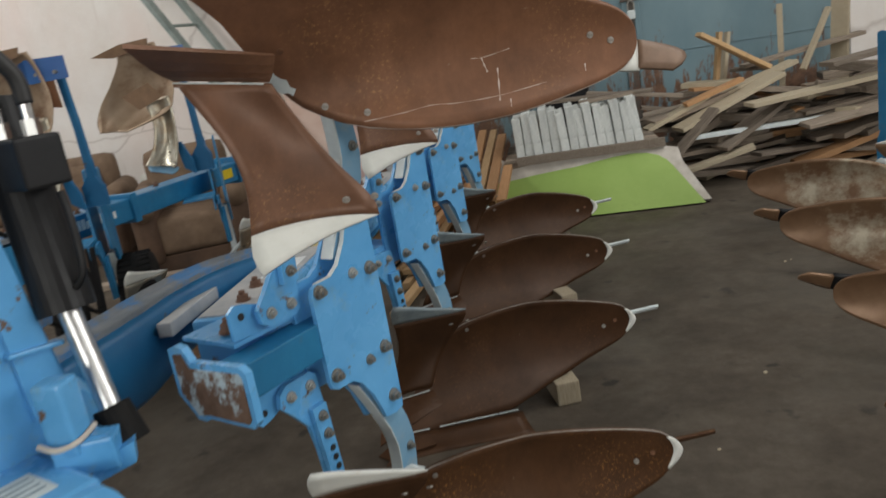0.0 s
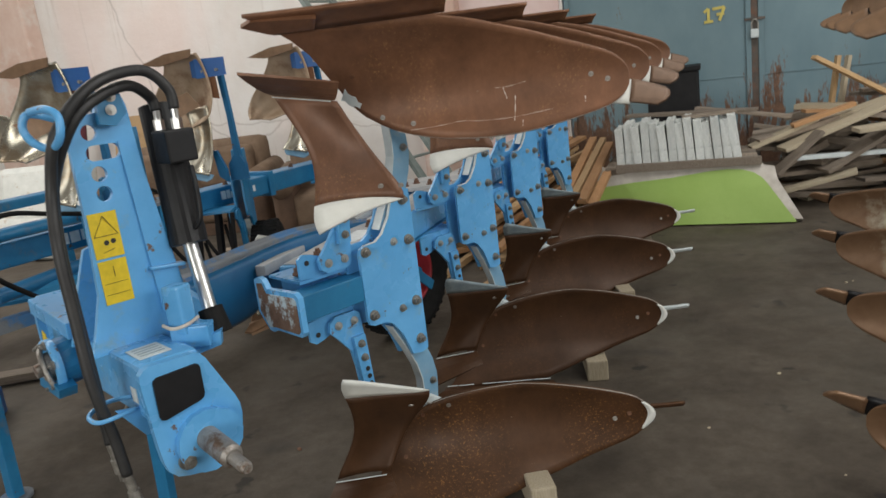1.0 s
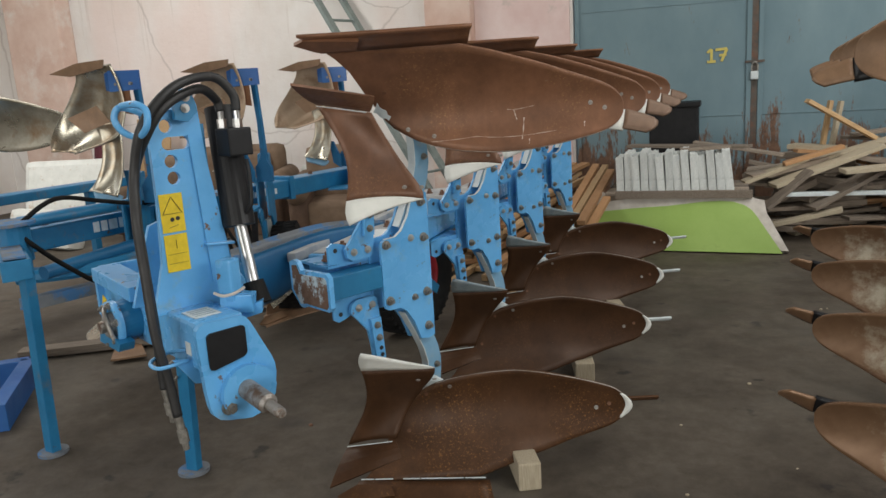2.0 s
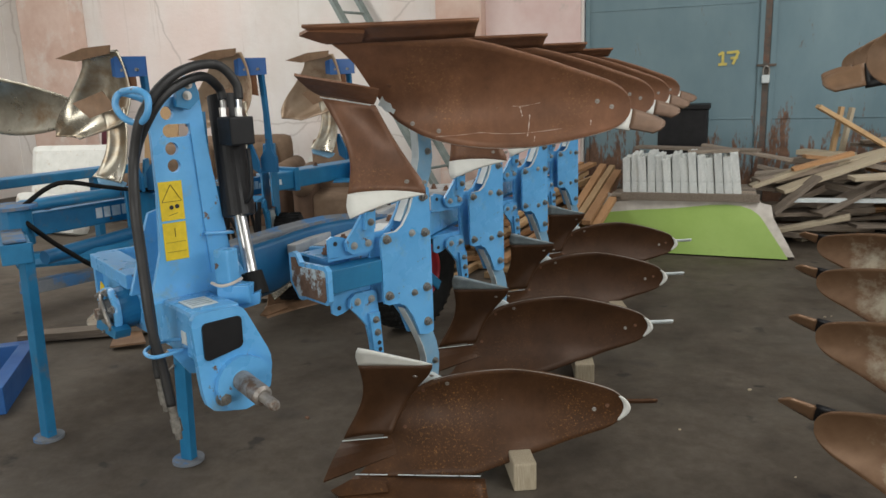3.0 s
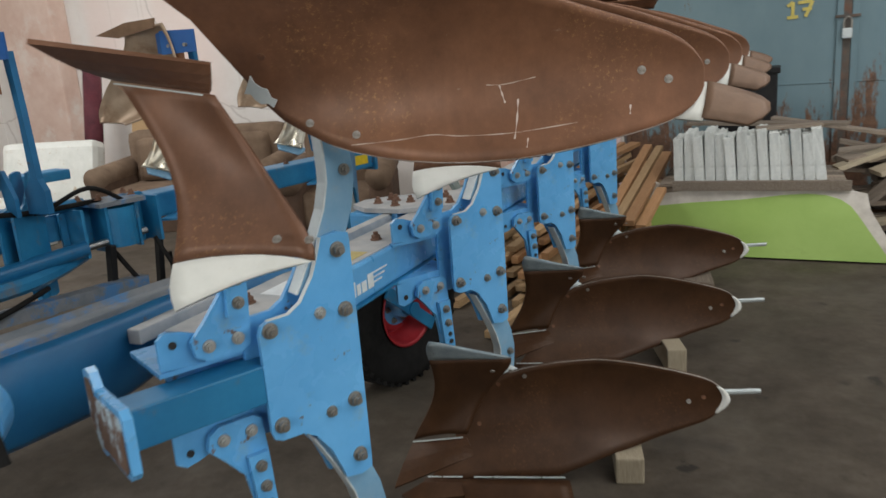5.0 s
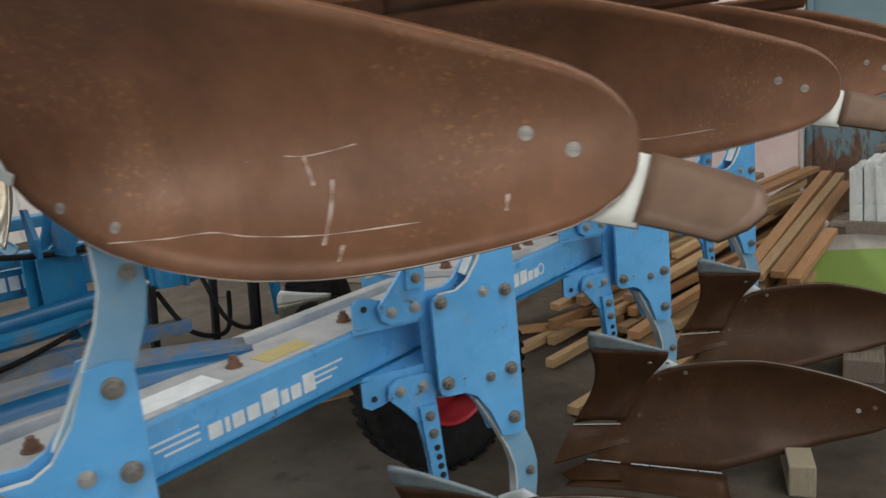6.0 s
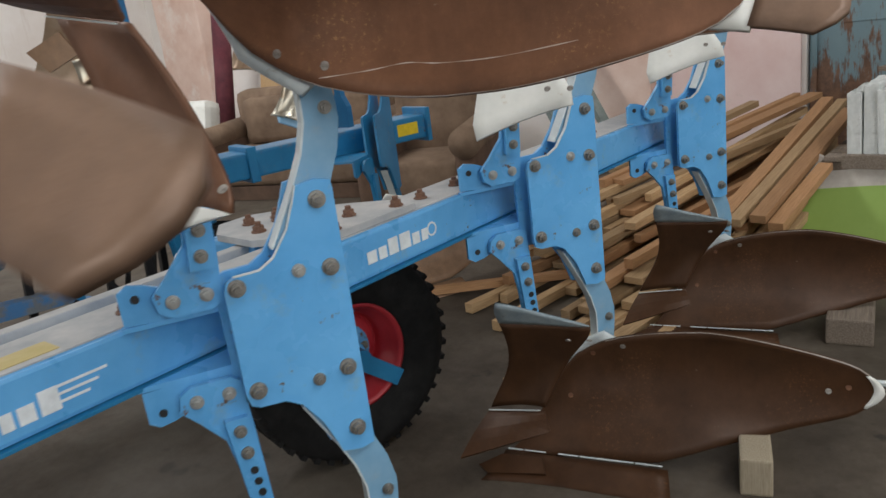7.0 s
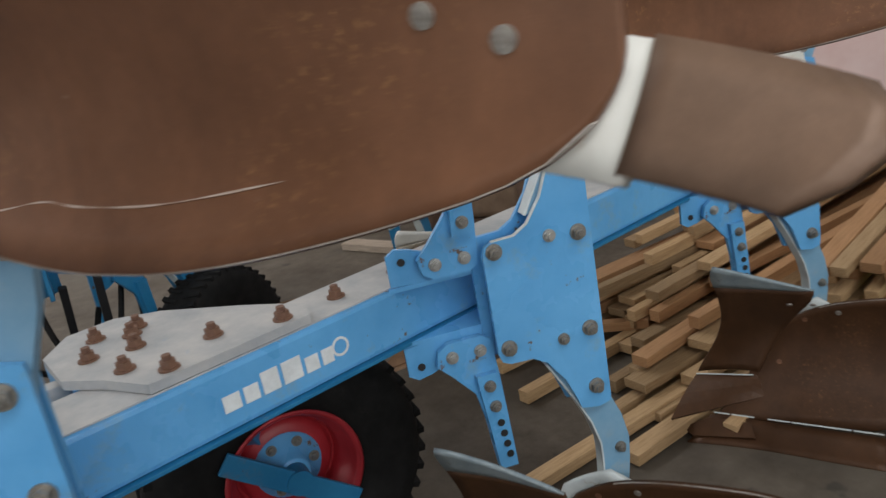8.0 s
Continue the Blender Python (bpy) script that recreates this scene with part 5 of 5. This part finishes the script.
part("parking_stand", bar((0.388, 0.757, 0.012), (0.40, 0.77, 0.92), 0.06, 0.045, (0, 1, 0)), BLUE2, seven, "blue parking stand")
part("foot_plate", rod((0.388, 0.757, 0.0), (0.388, 0.757, 0.014), 0.066, sides=24), DUSTN, seven)
part("draw_frame", bar((-0.45, 1.15, 0.86), (0.42, 0.72, 0.88), 0.12, 0.09), BLUE2, seven, "blue draw frame")
part("draw_top", bar((-0.45, 1.15, 0.915), (0.42, 0.72, 0.935), 0.09, 0.010), DUSTN, seven)
# turning gear and clutter on the stored plough
part("gear_bracket", prism([(2.02, 0.76), (2.02, 0.93), (2.10, 0.965), (2.46, 0.965), (2.50, 0.93), (2.50, 0.72), (2.40, 0.70), (2.36, 0.76)], (-0.318, 0, 0), (0, 1, 0), (0, 0, 1), 0.016, 0.003), BLUE2, seven, "blue drilled bracket plate")
part("gear_drum", rod((-0.22, 2.26, 0.74), (-0.22, 2.26, 0.93), 0.085, sides=24), BLUE2, seven, "blue upright pivot drum")
part("gear_top", prism([(-0.13, -0.12), (0.10, -0.13), (0.12, 0.10), (-0.10, 0.14)], (-0.25, 2.26, 0.955), (1, 0.1, 0), (0, 1, 0), 0.02, 0.003), DUSTN, seven, "dusty top plate")
for x, y, z0, z1, w in ((-0.20, 2.15, 0.42, 0.76, 0.05), (-0.30, 2.48, 0.38, 0.74, 0.04), (-0.12, 2.60, 0.30, 0.80, 0.035), (-0.40, 2.75, 0.36, 0.80, 0.05)):
    part("hanger", bar((x, y, z0), (x + 0.03, y + 0.02, z1), w, 0.03, (0, 1, 0)), BLACK, seven, "dark steel hanger")
for pts in ([(-0.2, 2.3, 0.95), (-0.15, 2.1, 1.05), (-0.2, 1.9, 0.98), (-0.3, 1.7, 0.955)], [(-0.15, 2.4, 0.75), (-0.05, 2.45, 0.55), (-0.1, 2.6, 0.48), (-0.25, 2.7, 0.70)]):
    part("hydraulic_hose", tube(pts, 0.011), RUBBER, seven, "black hydraulic hose", True)
part("front_drum", rod((-0.02, 0.94, 0.84), (-0.02, 0.94, 1.02), 0.10, sides=24), BLUE2, seven, "blue front pivot drum")
part("front_cover", rod((-0.02, 0.94, 1.02), (-0.02, 0.94, 1.035), 0.13, sides=24), DUSTN, seven, "dusty round cover")
part("wide_arm", loft([(-0.30, 1.1, 0.70, 0.12, 0.07), (-0.10, 1.35, 0.70, 0.12, 0.07), (-0.12, 1.75, 0.70, 0.10, 0.07), (-0.30, 2.1, 0.72, 0.08, 0.06)]), BLUE2, seven, "blue curved steering arm")
part("drawbar", bar((0.0, 0.95, 0.62), (-0.15, 2.3, 0.55), 0.08, 0.06), DUSTN, seven, "dusty dark drawbar")
for x, y in ((-0.40, 1.35), (-0.42, 1.9), (-0.40, 2.9), (-0.44, 3.6)):
    shared("bolt", RUSTY, seven_beam, pose(x, y, 0.93))
part("side_arm", loft([(-0.30, 1.15, 0.98, 0.09, 0.06), (-0.22, 1.45, 0.99, 0.09, 0.06), (-0.25, 1.85, 0.98, 0.08, 0.06), (-0.33, 2.15, 0.96, 0.07, 0.05)]), BLUE2, seven, "blue upper steering arm", True)
part("cylinder", rod((-0.05, 1.10, 0.74), (-0.18, 2.05, 0.77), 0.036, sides=20), SWING, seven, "deep blue hydraulic cylinder")
part("cylinder_rod", rod((-0.18, 2.05, 0.77), (-0.22, 2.40, 0.78), 0.018, sides=16), CHROME, seven, "bright cylinder rod")
for pts in ([(0.0, 1.0, 1.02), (0.08, 1.15, 1.12), (0.0, 1.45, 1.06), (-0.15, 1.8, 0.99), (-0.25, 2.2, 0.97)], [(0.05, 0.95, 0.98), (0.14, 1.1, 0.80), (0.05, 1.4, 0.62), (-0.08, 1.8, 0.66)], [(-0.2, 2.2, 0.72), (-0.12, 2.3, 0.52), (-0.2, 2.5, 0.45), (-0.35, 2.6, 0.6)]):
    part("hydraulic_hose", tube(pts, 0.012), RUBBER, seven, "black hydraulic hose", True)
for y in (2.06, 2.18, 2.34, 2.46):
    part("bracket_rib", box(-0.31, -0.17, y - 0.008, y + 0.008, 0.72, 0.95, 0.003), BLUE2, seven, "blue welded rib")
for x, y, z in ((-0.30, 2.12, 0.975), (-0.22, 2.18, 0.975), (-0.30, 2.36, 0.975), (-0.20, 2.34, 0.975)):
    shared("bolt", RUSTY, seven, pose(x, y, z))
M3 = Matrix.Translation((-3.75, 2.0, 0)) @ pose(0, 0, 0, 0, 0, -12) @ Matrix.Translation((0, -2.0, 0))
third, third_beam = far_plough("stored_plough", M3, 2, "dark blue reversible plough with scoured steel boards", 1, skip_low=2, turn=Matrix.Identity(4), polished=True, length=4.2, beam_z=(0.90, 0.97))
for y in (2.5, 3.9):
    part("parking_stand", bar((-0.44, y, 0.012), (-0.44, y, 0.90), 0.07, 0.05, (0, 1, 0)), BLUE2, third, "blue parking stand")
    part("foot_plate", rod((-0.44, y, 0.0), (-0.44, y, 0.014), 0.07, sides=24), DUSTN, third)
M4 = Matrix.Translation((1.80, -0.13, 0)) @ pose(0, 0, 0, 0, 0, -5.0)
far_plough("stored_plough", M4, 4, "blue reversible plough with rusty and scoured boards", 0, turn=Matrix.Identity(4), mirror=True, low=LOWSCOUR)


# ---------------------------------------------------------------- timber
def plank(a, b, w, h, material, parent=None, name="plank", roll=(0, 0, 1)):
    """One sawn board from a to b; its mesh lies along its own y axis."""
    a, b = Vector(a), Vector(b)
    d = (b - a).normalized()
    side = d.cross(Vector(roll)).normalized()
    top = side.cross(d)
    m = Matrix((side, d, top)).transposed().to_4x4()
    m.translation = a
    bm = box(-w / 2, w / 2, 0, (b - a).length, -h / 2, h / 2, 0.003)
    ob = new(name, finish(bm, name, material))
    ob.matrix_basis = m
    if parent:
        ob.parent = parent
    return ob


rnd = random.Random(7)
for layer in range(7):
    z = 0.03 + 0.062 * layer
    n = 9 - layer
    for k in range(n):
        f = (k + 0.5 * (layer % 2)) / 8
        a = Vector((-1.25 + 0.95 * f + rnd.uniform(-0.05, 0.05), 4.95 - 0.30 * f + 0.18 * layer + rnd.uniform(-0.3, 0.3), z))
        b = Vector((-0.95 + 0.80 * f + 0.05 * layer + rnd.uniform(-0.16, 0.16), 7.55 + rnd.uniform(-0.2, 0.25), z + 0.034 * layer + 0.02 * f))
        w, h = rnd.choice(((0.05, 0.05), (0.045, 0.045), (0.07, 0.04), (0.10, 0.035)))
        ob = plank(a, b, w, h, WOODN if rnd.random() < 0.75 else WOODO)
        tagged(ob, "sawn pine batten in a loose stack on the floor", "plank", "stacked battens")
for a, b, mat, w in (((-0.10, 5.5, 0.36), (-0.045, 7.0, 0.615), WOODO, 0.075), ((-0.02, 5.5, 0.33), (0.02, 6.2, 0.46), WOODO, 0.07), ((-0.19, 5.45, 0.35), (-0.13, 7.2, 0.64), WOODN, 0.06), ((-0.26, 5.40, 0.34), (-0.24, 7.3, 0.64), WOODO, 0.07), ((-0.62, 4.15, 0.03), (-0.35, 6.2, 0.06), WOODN, 0.06), ((-1.65, 4.85, 0.03), (-0.9, 5.3, 0.08), WOODO, 0.05)):
    tagged(plank(a, b, w, 0.04, mat), "orange pine board lying loose beside the stack", "plank", "stacked battens")

for layer in range(6):
    for k in range(3):
        a = Vector((-0.30 + 0.10 * k, 5.45 + rnd.uniform(-0.05, 0.2), 0.03 + 0.055 * layer))
        b = Vector((-0.30 + 0.105 * k, 7.3 + rnd.uniform(-0.2, 0.2) if k < 2 else 6.2, 0.03 + 0.055 * layer + 0.033 * layer))
        tagged(plank(a, b, rnd.choice((0.05, 0.07, 0.09)), 0.045, WOODN if rnd.random() < 0.7 else WOODO), "sawn pine batten in a loose stack on the floor", "plank", "stacked battens")

# rubble of old boards beside the gate
rnd = random.Random(11)
for k in range(190):
    f = k / 190
    z = 0.05 + 0.78 * f * rnd.uniform(0.5, 1.0)
    c = Vector((rnd.uniform(1.45, 3.6), rnd.uniform(6.75, 7.75) + 0.25 * f, z))
    yaw = rnd.gauss(0.05, 0.32)
    L = rnd.uniform(0.35, 1.35) * (1 - 0.35 * f)
    d = Vector((math.cos(yaw), math.sin(yaw), rnd.gauss(0.03, 0.14))) * L / 2
    if (c + d).y > 8.15 or (c - d).y > 8.15:
        c.y = 7.3
        d.y *= 0.4
    if (c - d).x < 1.25:
        c.x += 1.25 - (c - d).x
    mat = WOODG if rnd.random() < 0.8 else rnd.choice((WOODO, WOODT))
    w, h = rnd.choice(((0.14, 0.03), (0.18, 0.045), (0.10, 0.06), (0.24, 0.035), (0.28, 0.05)))
    ob = plank(c - d, c + d, w, h, mat)
    tagged(ob, "weathered grey board in a heap of scrap timber", "board", "scrap timber heap")
for a, b, w, mat in (((1.95, 7.35, 1.10), (2.45, 7.5, 0.78), 0.12, WOODT), ((1.98, 7.6, 0.45), (2.10, 7.65, 1.18), 0.06, WOODT), ((1.40, 6.95, 0.55), (2.55, 7.25, 0.86), 0.15, WOODT), ((1.38, 6.55, 0.30), (1.75, 6.7, 0.62), 0.13, WOODG), ((1.55, 6.6, 0.42), (3.1, 6.75, 0.42), 0.06, PALE), ((1.75, 7.15, 1.22), (2.35, 7.3, 0.84), 0.12, WOODN), ((1.90, 7.4, 0.60), (1.98, 7.42, 1.20), 0.07, WOODN), ((1.55, 6.9, 0.66), (2.05, 7.0, 0.80), 0.10, WOODO), ((1.2, 6.85, 0.5), (1.75, 7.0, 0.70), 0.14, WOODT), ((2.7, 7.5, 0.75), (3.0, 7.7, 1.25), 0.05, WOODT), ((3.05, 7.7, 0.02), (3.15, 7.8, 1.5), 0.16, WOODT), ((2.6, 7.8, 0.02), (2.62, 7.85, 1.35), 0.05, WOODT), ((2.2, 7.6, 0.85), (3.3, 7.75, 0.98), 0.14, WOODG), ((1.45, 6.75, 0.48), (2.35, 7.0, 0.80), 0.22, WOODT), ((1.75, 6.6, 0.30), (2.3, 6.8, 0.60), 0.24, WOODG), ((2.0, 6.6, 0.62), (3.2, 6.8, 0.70), 0.20, WOODT), ((2.4, 6.55, 0.40), (3.4, 6.6, 0.52), 0.26, WOODG), ((1.35, 6.6, 0.12), (2.0, 6.5, 0.30), 0.16, WOODT), ((2.6, 6.6, 0.85), (3.5, 6.9, 0.92), 0.18, WOODG)):
    tagged(plank(a, b, w, 0.035, mat), "pale old board leaning on a heap of scrap timber", "board", "scrap timber heap")

# concrete slabs on a pallet
pallet = holder("pallet", Matrix.Identity(4), "grey wooden pallet carrying concrete slabs", "pallet")
for y in (6.30, 6.62, 6.94):
    part("runner", box(0.02, 1.22, y - 0.05, y + 0.05, 0.36, 0.47, 0.004), WOODG, pallet)
for k in range(7):
    part("deck_board", box(0.0, 1.24, 6.24 + 0.115 * k, 6.34 + 0.115 * k, 0.472, 0.50, 0.003), WOODG, pallet)
part("front_board", box(0.10, 1.26, 6.16, 6.20, 0.455, 0.525, 0.004), WOODG, pallet, "grey front board")
part("base_block", box(0.05, 1.15, 6.35, 6.95, 0.0, 0.36, 0.02), WOODG, pallet, "dark stack of boards under the pallet")
rnd = random.Random(5)
SLABS = []
for k in range(5):
    slab_bm = box(0, 0.067, 0, 0.40, 0, 0.315 + 0.012 * k, 0.005)
    bmesh.ops.subdivide_edges(slab_bm, edges=[e for e in slab_bm.edges if e.calc_length() > 0.03], cuts=4, use_grid_fill=True)
    for v in slab_bm.verts:
        v.co += Vector((rnd.uniform(-0.001, 0.001), rnd.uniform(-0.0015, 0.0015), rnd.uniform(-0.012, 0.006) if v.co.z > 0.2 else 0))
    SLABS.append(finish(slab_bm, "slab", PAVER))
for k in range(14):
    ob = new("concrete_slab", SLABS[(k * 3) % 5])
    ob.matrix_basis = pose(0.10 + 0.073 * k, 6.28 + 0.012 * math.sin(k * 2.1), 0.503, 0, -1.5 - 0.35 * k + 1.2 * math.sin(k * 2.3), 0)
    tagged(ob, "grey concrete paving slab standing on edge on a pallet", "slab", "row of slabs")
for a, b, w in (((0.15, 6.9, 0.87), (1.25, 6.6, 0.86), 0.16), ((0.65, 6.45, 0.86), (1.08, 6.5, 0.87), 0.10), ((0.75, 7.1, 0.87), (1.55, 6.95, 0.74), 0.12)):
    tagged(plank(a, b, w, 0.025, WOODG), "weathered grey board lying on concrete slabs", "board", "scrap timber heap")
crate = holder("plastic_crate", Matrix.Identity(4), "dark grey plastic crate behind the slabs", "crate")
part("crate_body", box(0.30, 0.78, 7.35, 7.75, 0.55, 1.24, 0.02), BLACK, crate)
part("crate_rim", box(0.28, 0.80, 7.33, 7.77, 1.20, 1.25, 0.01), BLACK, crate)
part("crate_base", box(0.25, 0.85, 7.3, 7.8, 0.0, 0.55, 0.01), WOODG, crate, "boards under the crate")

# green sandwich panel
panel = holder("insulated_panel", Matrix.Identity(4), "lime green sheet panel with dirty white insulation, leaning", "panel")
ux, vz = Vector((1, -0.05, 0)), Vector((0, 0.42, 0.91))
face = [(0.0, 0.0), (1.56, 0.0), (1.36, 0.32), (1.32, 0.375), (1.26, 0.42), (1.17, 0.45), (1.06, 0.458), (0.92, 0.45), (0.62, 0.41), (0.3, 0.385), (0.0, 0.35), (-0.12, 0.34), (-0.12, 0.0)]
part("green_sheet", prism(face, (-0.06, 6.06, 0.012), ux, vz, 0.012, 0.002), GREEN, panel, "lime green painted sheet")
core = [(-0.12, 0.0), (1.60, 0.0), (1.43, 0.33), (1.41, 0.44), (1.33, 0.46), (1.28, 0.515), (1.1, 0.50), (0.98, 0.515), (0.8, 0.495), (0.62, 0.515), (0.45, 0.485), (0.25, 0.505), (0.06, 0.50), (0.0, 0.53), (-0.12, 0.46)]
own = prism(core, Vector((-0.05, 6.06, 0.004)) + Vector((0, 0.91, -0.0)) * 0.085, ux, vz, 0.14, 0.012)
part("insulation", own, FOAM, panel, "dirty white insulation core")


# timber blocks under the shares
def block(x0, x1, y0, y1, h, yaw, mat, label):
    bm = box(-(x1 - x0) / 2, (x1 - x0) / 2, -(y1 - y0) / 2, (y1 - y0) / 2, 0, h, 0.008)
    ob = thing("timber_block", bm, mat, label, "block", "supporting blocks")
    ob.matrix_basis = pose((x0 + x1) / 2, (y0 + y1) / 2, 0, 0, 0, yaw)
    return ob


block(0.215, 0.305, 1.78, 2.08, 0.115, 26, WOODT, "rough squared timber block under a mouldboard")
block(0.285, 0.375, 3.92, 4.30, 0.120, 20, WOODT, "rough squared timber block under a mouldboard")
block(0.26, 0.36, 2.92, 3.24, 0.10, 15, WOODT, "rough squared timber block under a mouldboard")
block(0.28, 0.45, 5.05, 5.35, 0.11, 10, WOODG, "dark weathered timber block under a mouldboard")


# ---------------------------------------------------------------- old seating and clutter by the wall
def soft(x0, x1, y0, y1, z0, z1, r):
    return box(x0, x1, y0, y1, z0, z1, r)


def armchair(name, m, width, label, category):
    ch = holder(name, m, label, category)
    part("seat", soft(-width / 2 + 0.16, width / 2 - 0.16, -0.40, 0.28, 0.14, 0.46, 0.06), SOFA, ch, smooth=True)
    part("backrest", soft(-width / 2 + 0.12, width / 2 - 0.12, 0.20, 0.46, 0.14, 1.0, 0.10), SOFA, ch, smooth=True)
    for s in (-1, 1):
        a = part("armrest", soft(s * width / 2 - (0.20 if s > 0 else 0), s * width / 2 + (0.20 if s < 0 else 0), -0.45, 0.40, 0.08, 0.58, 0.06), SOFAB, ch, "dark brown plush armrest", True)
        part("arm_roll", rod((s * (width / 2 - 0.10), -0.47, 0.58), (s * (width / 2 - 0.10), 0.40, 0.62), 0.115, sides=20), SOFA, a, smooth=True)
    if width > 1.2:
        for s in (-1, 1):
            part("cushion", soft(s * (width / 4 - 0.1) - width / 4 + 0.16, s * (width / 4 - 0.1) + width / 4 - 0.16, 0.10, 0.28, 0.46, 0.92, 0.08), SOFA, ch, smooth=True)
    part("plinth", box(-width / 2 + 0.05, width / 2 - 0.05, -0.38, 0.40, 0.0, 0.14, 0.01), SOFAB, ch)
    return ch


armchair("armchair", pose(-2.85, 6.45, 0, 0, 0, 22), 0.98, "brown plush armchair with rolled arms against the wall", "armchair")
armchair("sofa", pose(-4.75, 6.75, 0, 0, 0, 16), 2.0, "worn brown plush sofa with rolled arms", "sofa")
thing("plywood_sheet", prism([(0, 0), (0.55, 0), (0.55, 1.35), (0, 1.35)], (-6.75, 7.75, 0.02), (1, 0.05, 0), (0, 0.18, 1), 0.02, 0.002), WOODN, "pale plywood sheet leaning on the wall", "sheet")
CLOTH = surface("maroon_cloth", (0.06, 0.012, 0.02), (0.13, 0.03, 0.04), 7, 0.9, bump=0.5, fine=25)
thing("rolled_carpet", rod((-7.15, 7.5, 0.0), (-7.05, 7.75, 1.9), 0.11, sides=20), CLOTH, "maroon rolled carpet standing against the wall", "carpet", smooth=True)
for k, (x, y, w, h, r) in enumerate(((-6.6, 6.4, 1.2, 0.95, 10), (-6.3, 5.7, 1.1, 0.45, -8), (-3.6, 7.6, 0.8, 0.7, 4))):
    ob = thing("white_panel", box(-w / 2, w / 2, -0.12, 0.12, 0.0, h, 0.08), WHITE, "white dirty appliance panel on the floor by the wall", "panel", "white panels")
    ob.matrix_basis = pose(x, y, 0, -14, 0, r)
thing("cardboard_box", box(-3.55, -3.1, 7.55, 7.95, 0.0, 0.5, 0.01), WOODN, "brown cardboard box on the floor", "box")


def ladder(base, top, width, label):
    base, top = Vector(base), Vector(top)
    lad = holder("ladder", Matrix.Identity(4), label, "ladder", "leaning ladders")
    d = (top - base)
    side = Vector((d.y, -d.x, 0))
    side = Vector((1, 0, 0)) if side.length < 0.05 else side.normalized()
    for s in (-1, 1):
        part("stile", bar(base + side * s * width / 2, top + side * s * width / 2, 0.05, 0.09, side), LADM, lad)
    n = 13
    for k in range(1, n):
        p = base + d * (k / n)
        part("rung", rod(p - side * width / 2, p + side * width / 2, 0.016, sides=10), LADM, lad)
    return lad


LADM = surface("grey_green_paint", (0.16, 0.20, 0.19), (0.28, 0.33, 0.31), 9, 0.7, bump=0.2)
ladder((-1.75, 7.3, 0.0), (-4.3, 8.1, 3.9), 0.45, "grey-green steel ladder leaning on the wall")

# rusty press pan and planks behind the stored plough
bm = lathe([(0.0, 0.06), (0.2, 0.05), (0.34, 0.0), (0.36, 0.01)], 32)
bm.transform(Matrix.Rotation(-1.5708, 4, "Y"))
ob = thing("disc", bm, POLISH, "scoured steel dished disc lying on the floor", "disc", smooth=True)
ob.matrix_basis = pose(-2.75, 3.2, 0.10, 8, -6, 0)
for a, b in (((-3.2, 2.6, 0.04), (-2.2, 3.2, 0.04)), ((-3.0, 3.6, 0.04), (-1.8, 4.0, 0.06)), ((-3.6, 5.6, 0.03), (-1.9, 5.9, 0.03))):
    tagged(plank(a, b, 0.12, 0.05, WOODG), "weathered plank on the floor between the ploughs", "plank", "floor planks")
NAVYF = holder("machine_frame", Matrix.Identity(4), "navy blue low steel machine frame on the floor", "frame")
part("frame_bar", bar((-2.35, 1.72, 0.07), (-2.80, 2.32, 0.07), 0.08, 0.14), NAVY, NAVYF)
part("frame_bar", bar((-2.80, 2.32, 0.07), (-3.5, 1.75, 0.07), 0.08, 0.14), NAVY, NAVYF)
thing("rusty_share", prism([(0, 0), (0.35, -0.05), (0.62, -0.30), (0.45, -0.42), (0.30, -0.22), (0.02, -0.16)], (-2.95, 3.05, 0.02), (1, 0, 0.02), (0, 1, 0), 0.012, 0.002), RUST2, "worn rusty share lying on the floor", "share")
for x, y, r in ((1.15, 3.05, 0.012), (0.85, 2.5, 0.008), (1.62, 4.41, 0.012), (1.66, 4.44, 0.008), (1.3, 2.2, 0.006), (-0.3, 1.25, 0.010), (0.1, 1.0, 0.008), (0.9, 1.9, 0.009), (-0.83, 2.13, 0.014)):
    r *= 0.7
    ob = thing("stone_chip", box(-r, r, -r * 0.7, r * 0.8, 0, r, r * 0.3), WOODT if x > 0 else RBOLT, "small chip of rubble on the concrete floor", "chip", "floor chips")
    ob.matrix_basis = pose(x, y, 0, 0, 0, 40 * x)
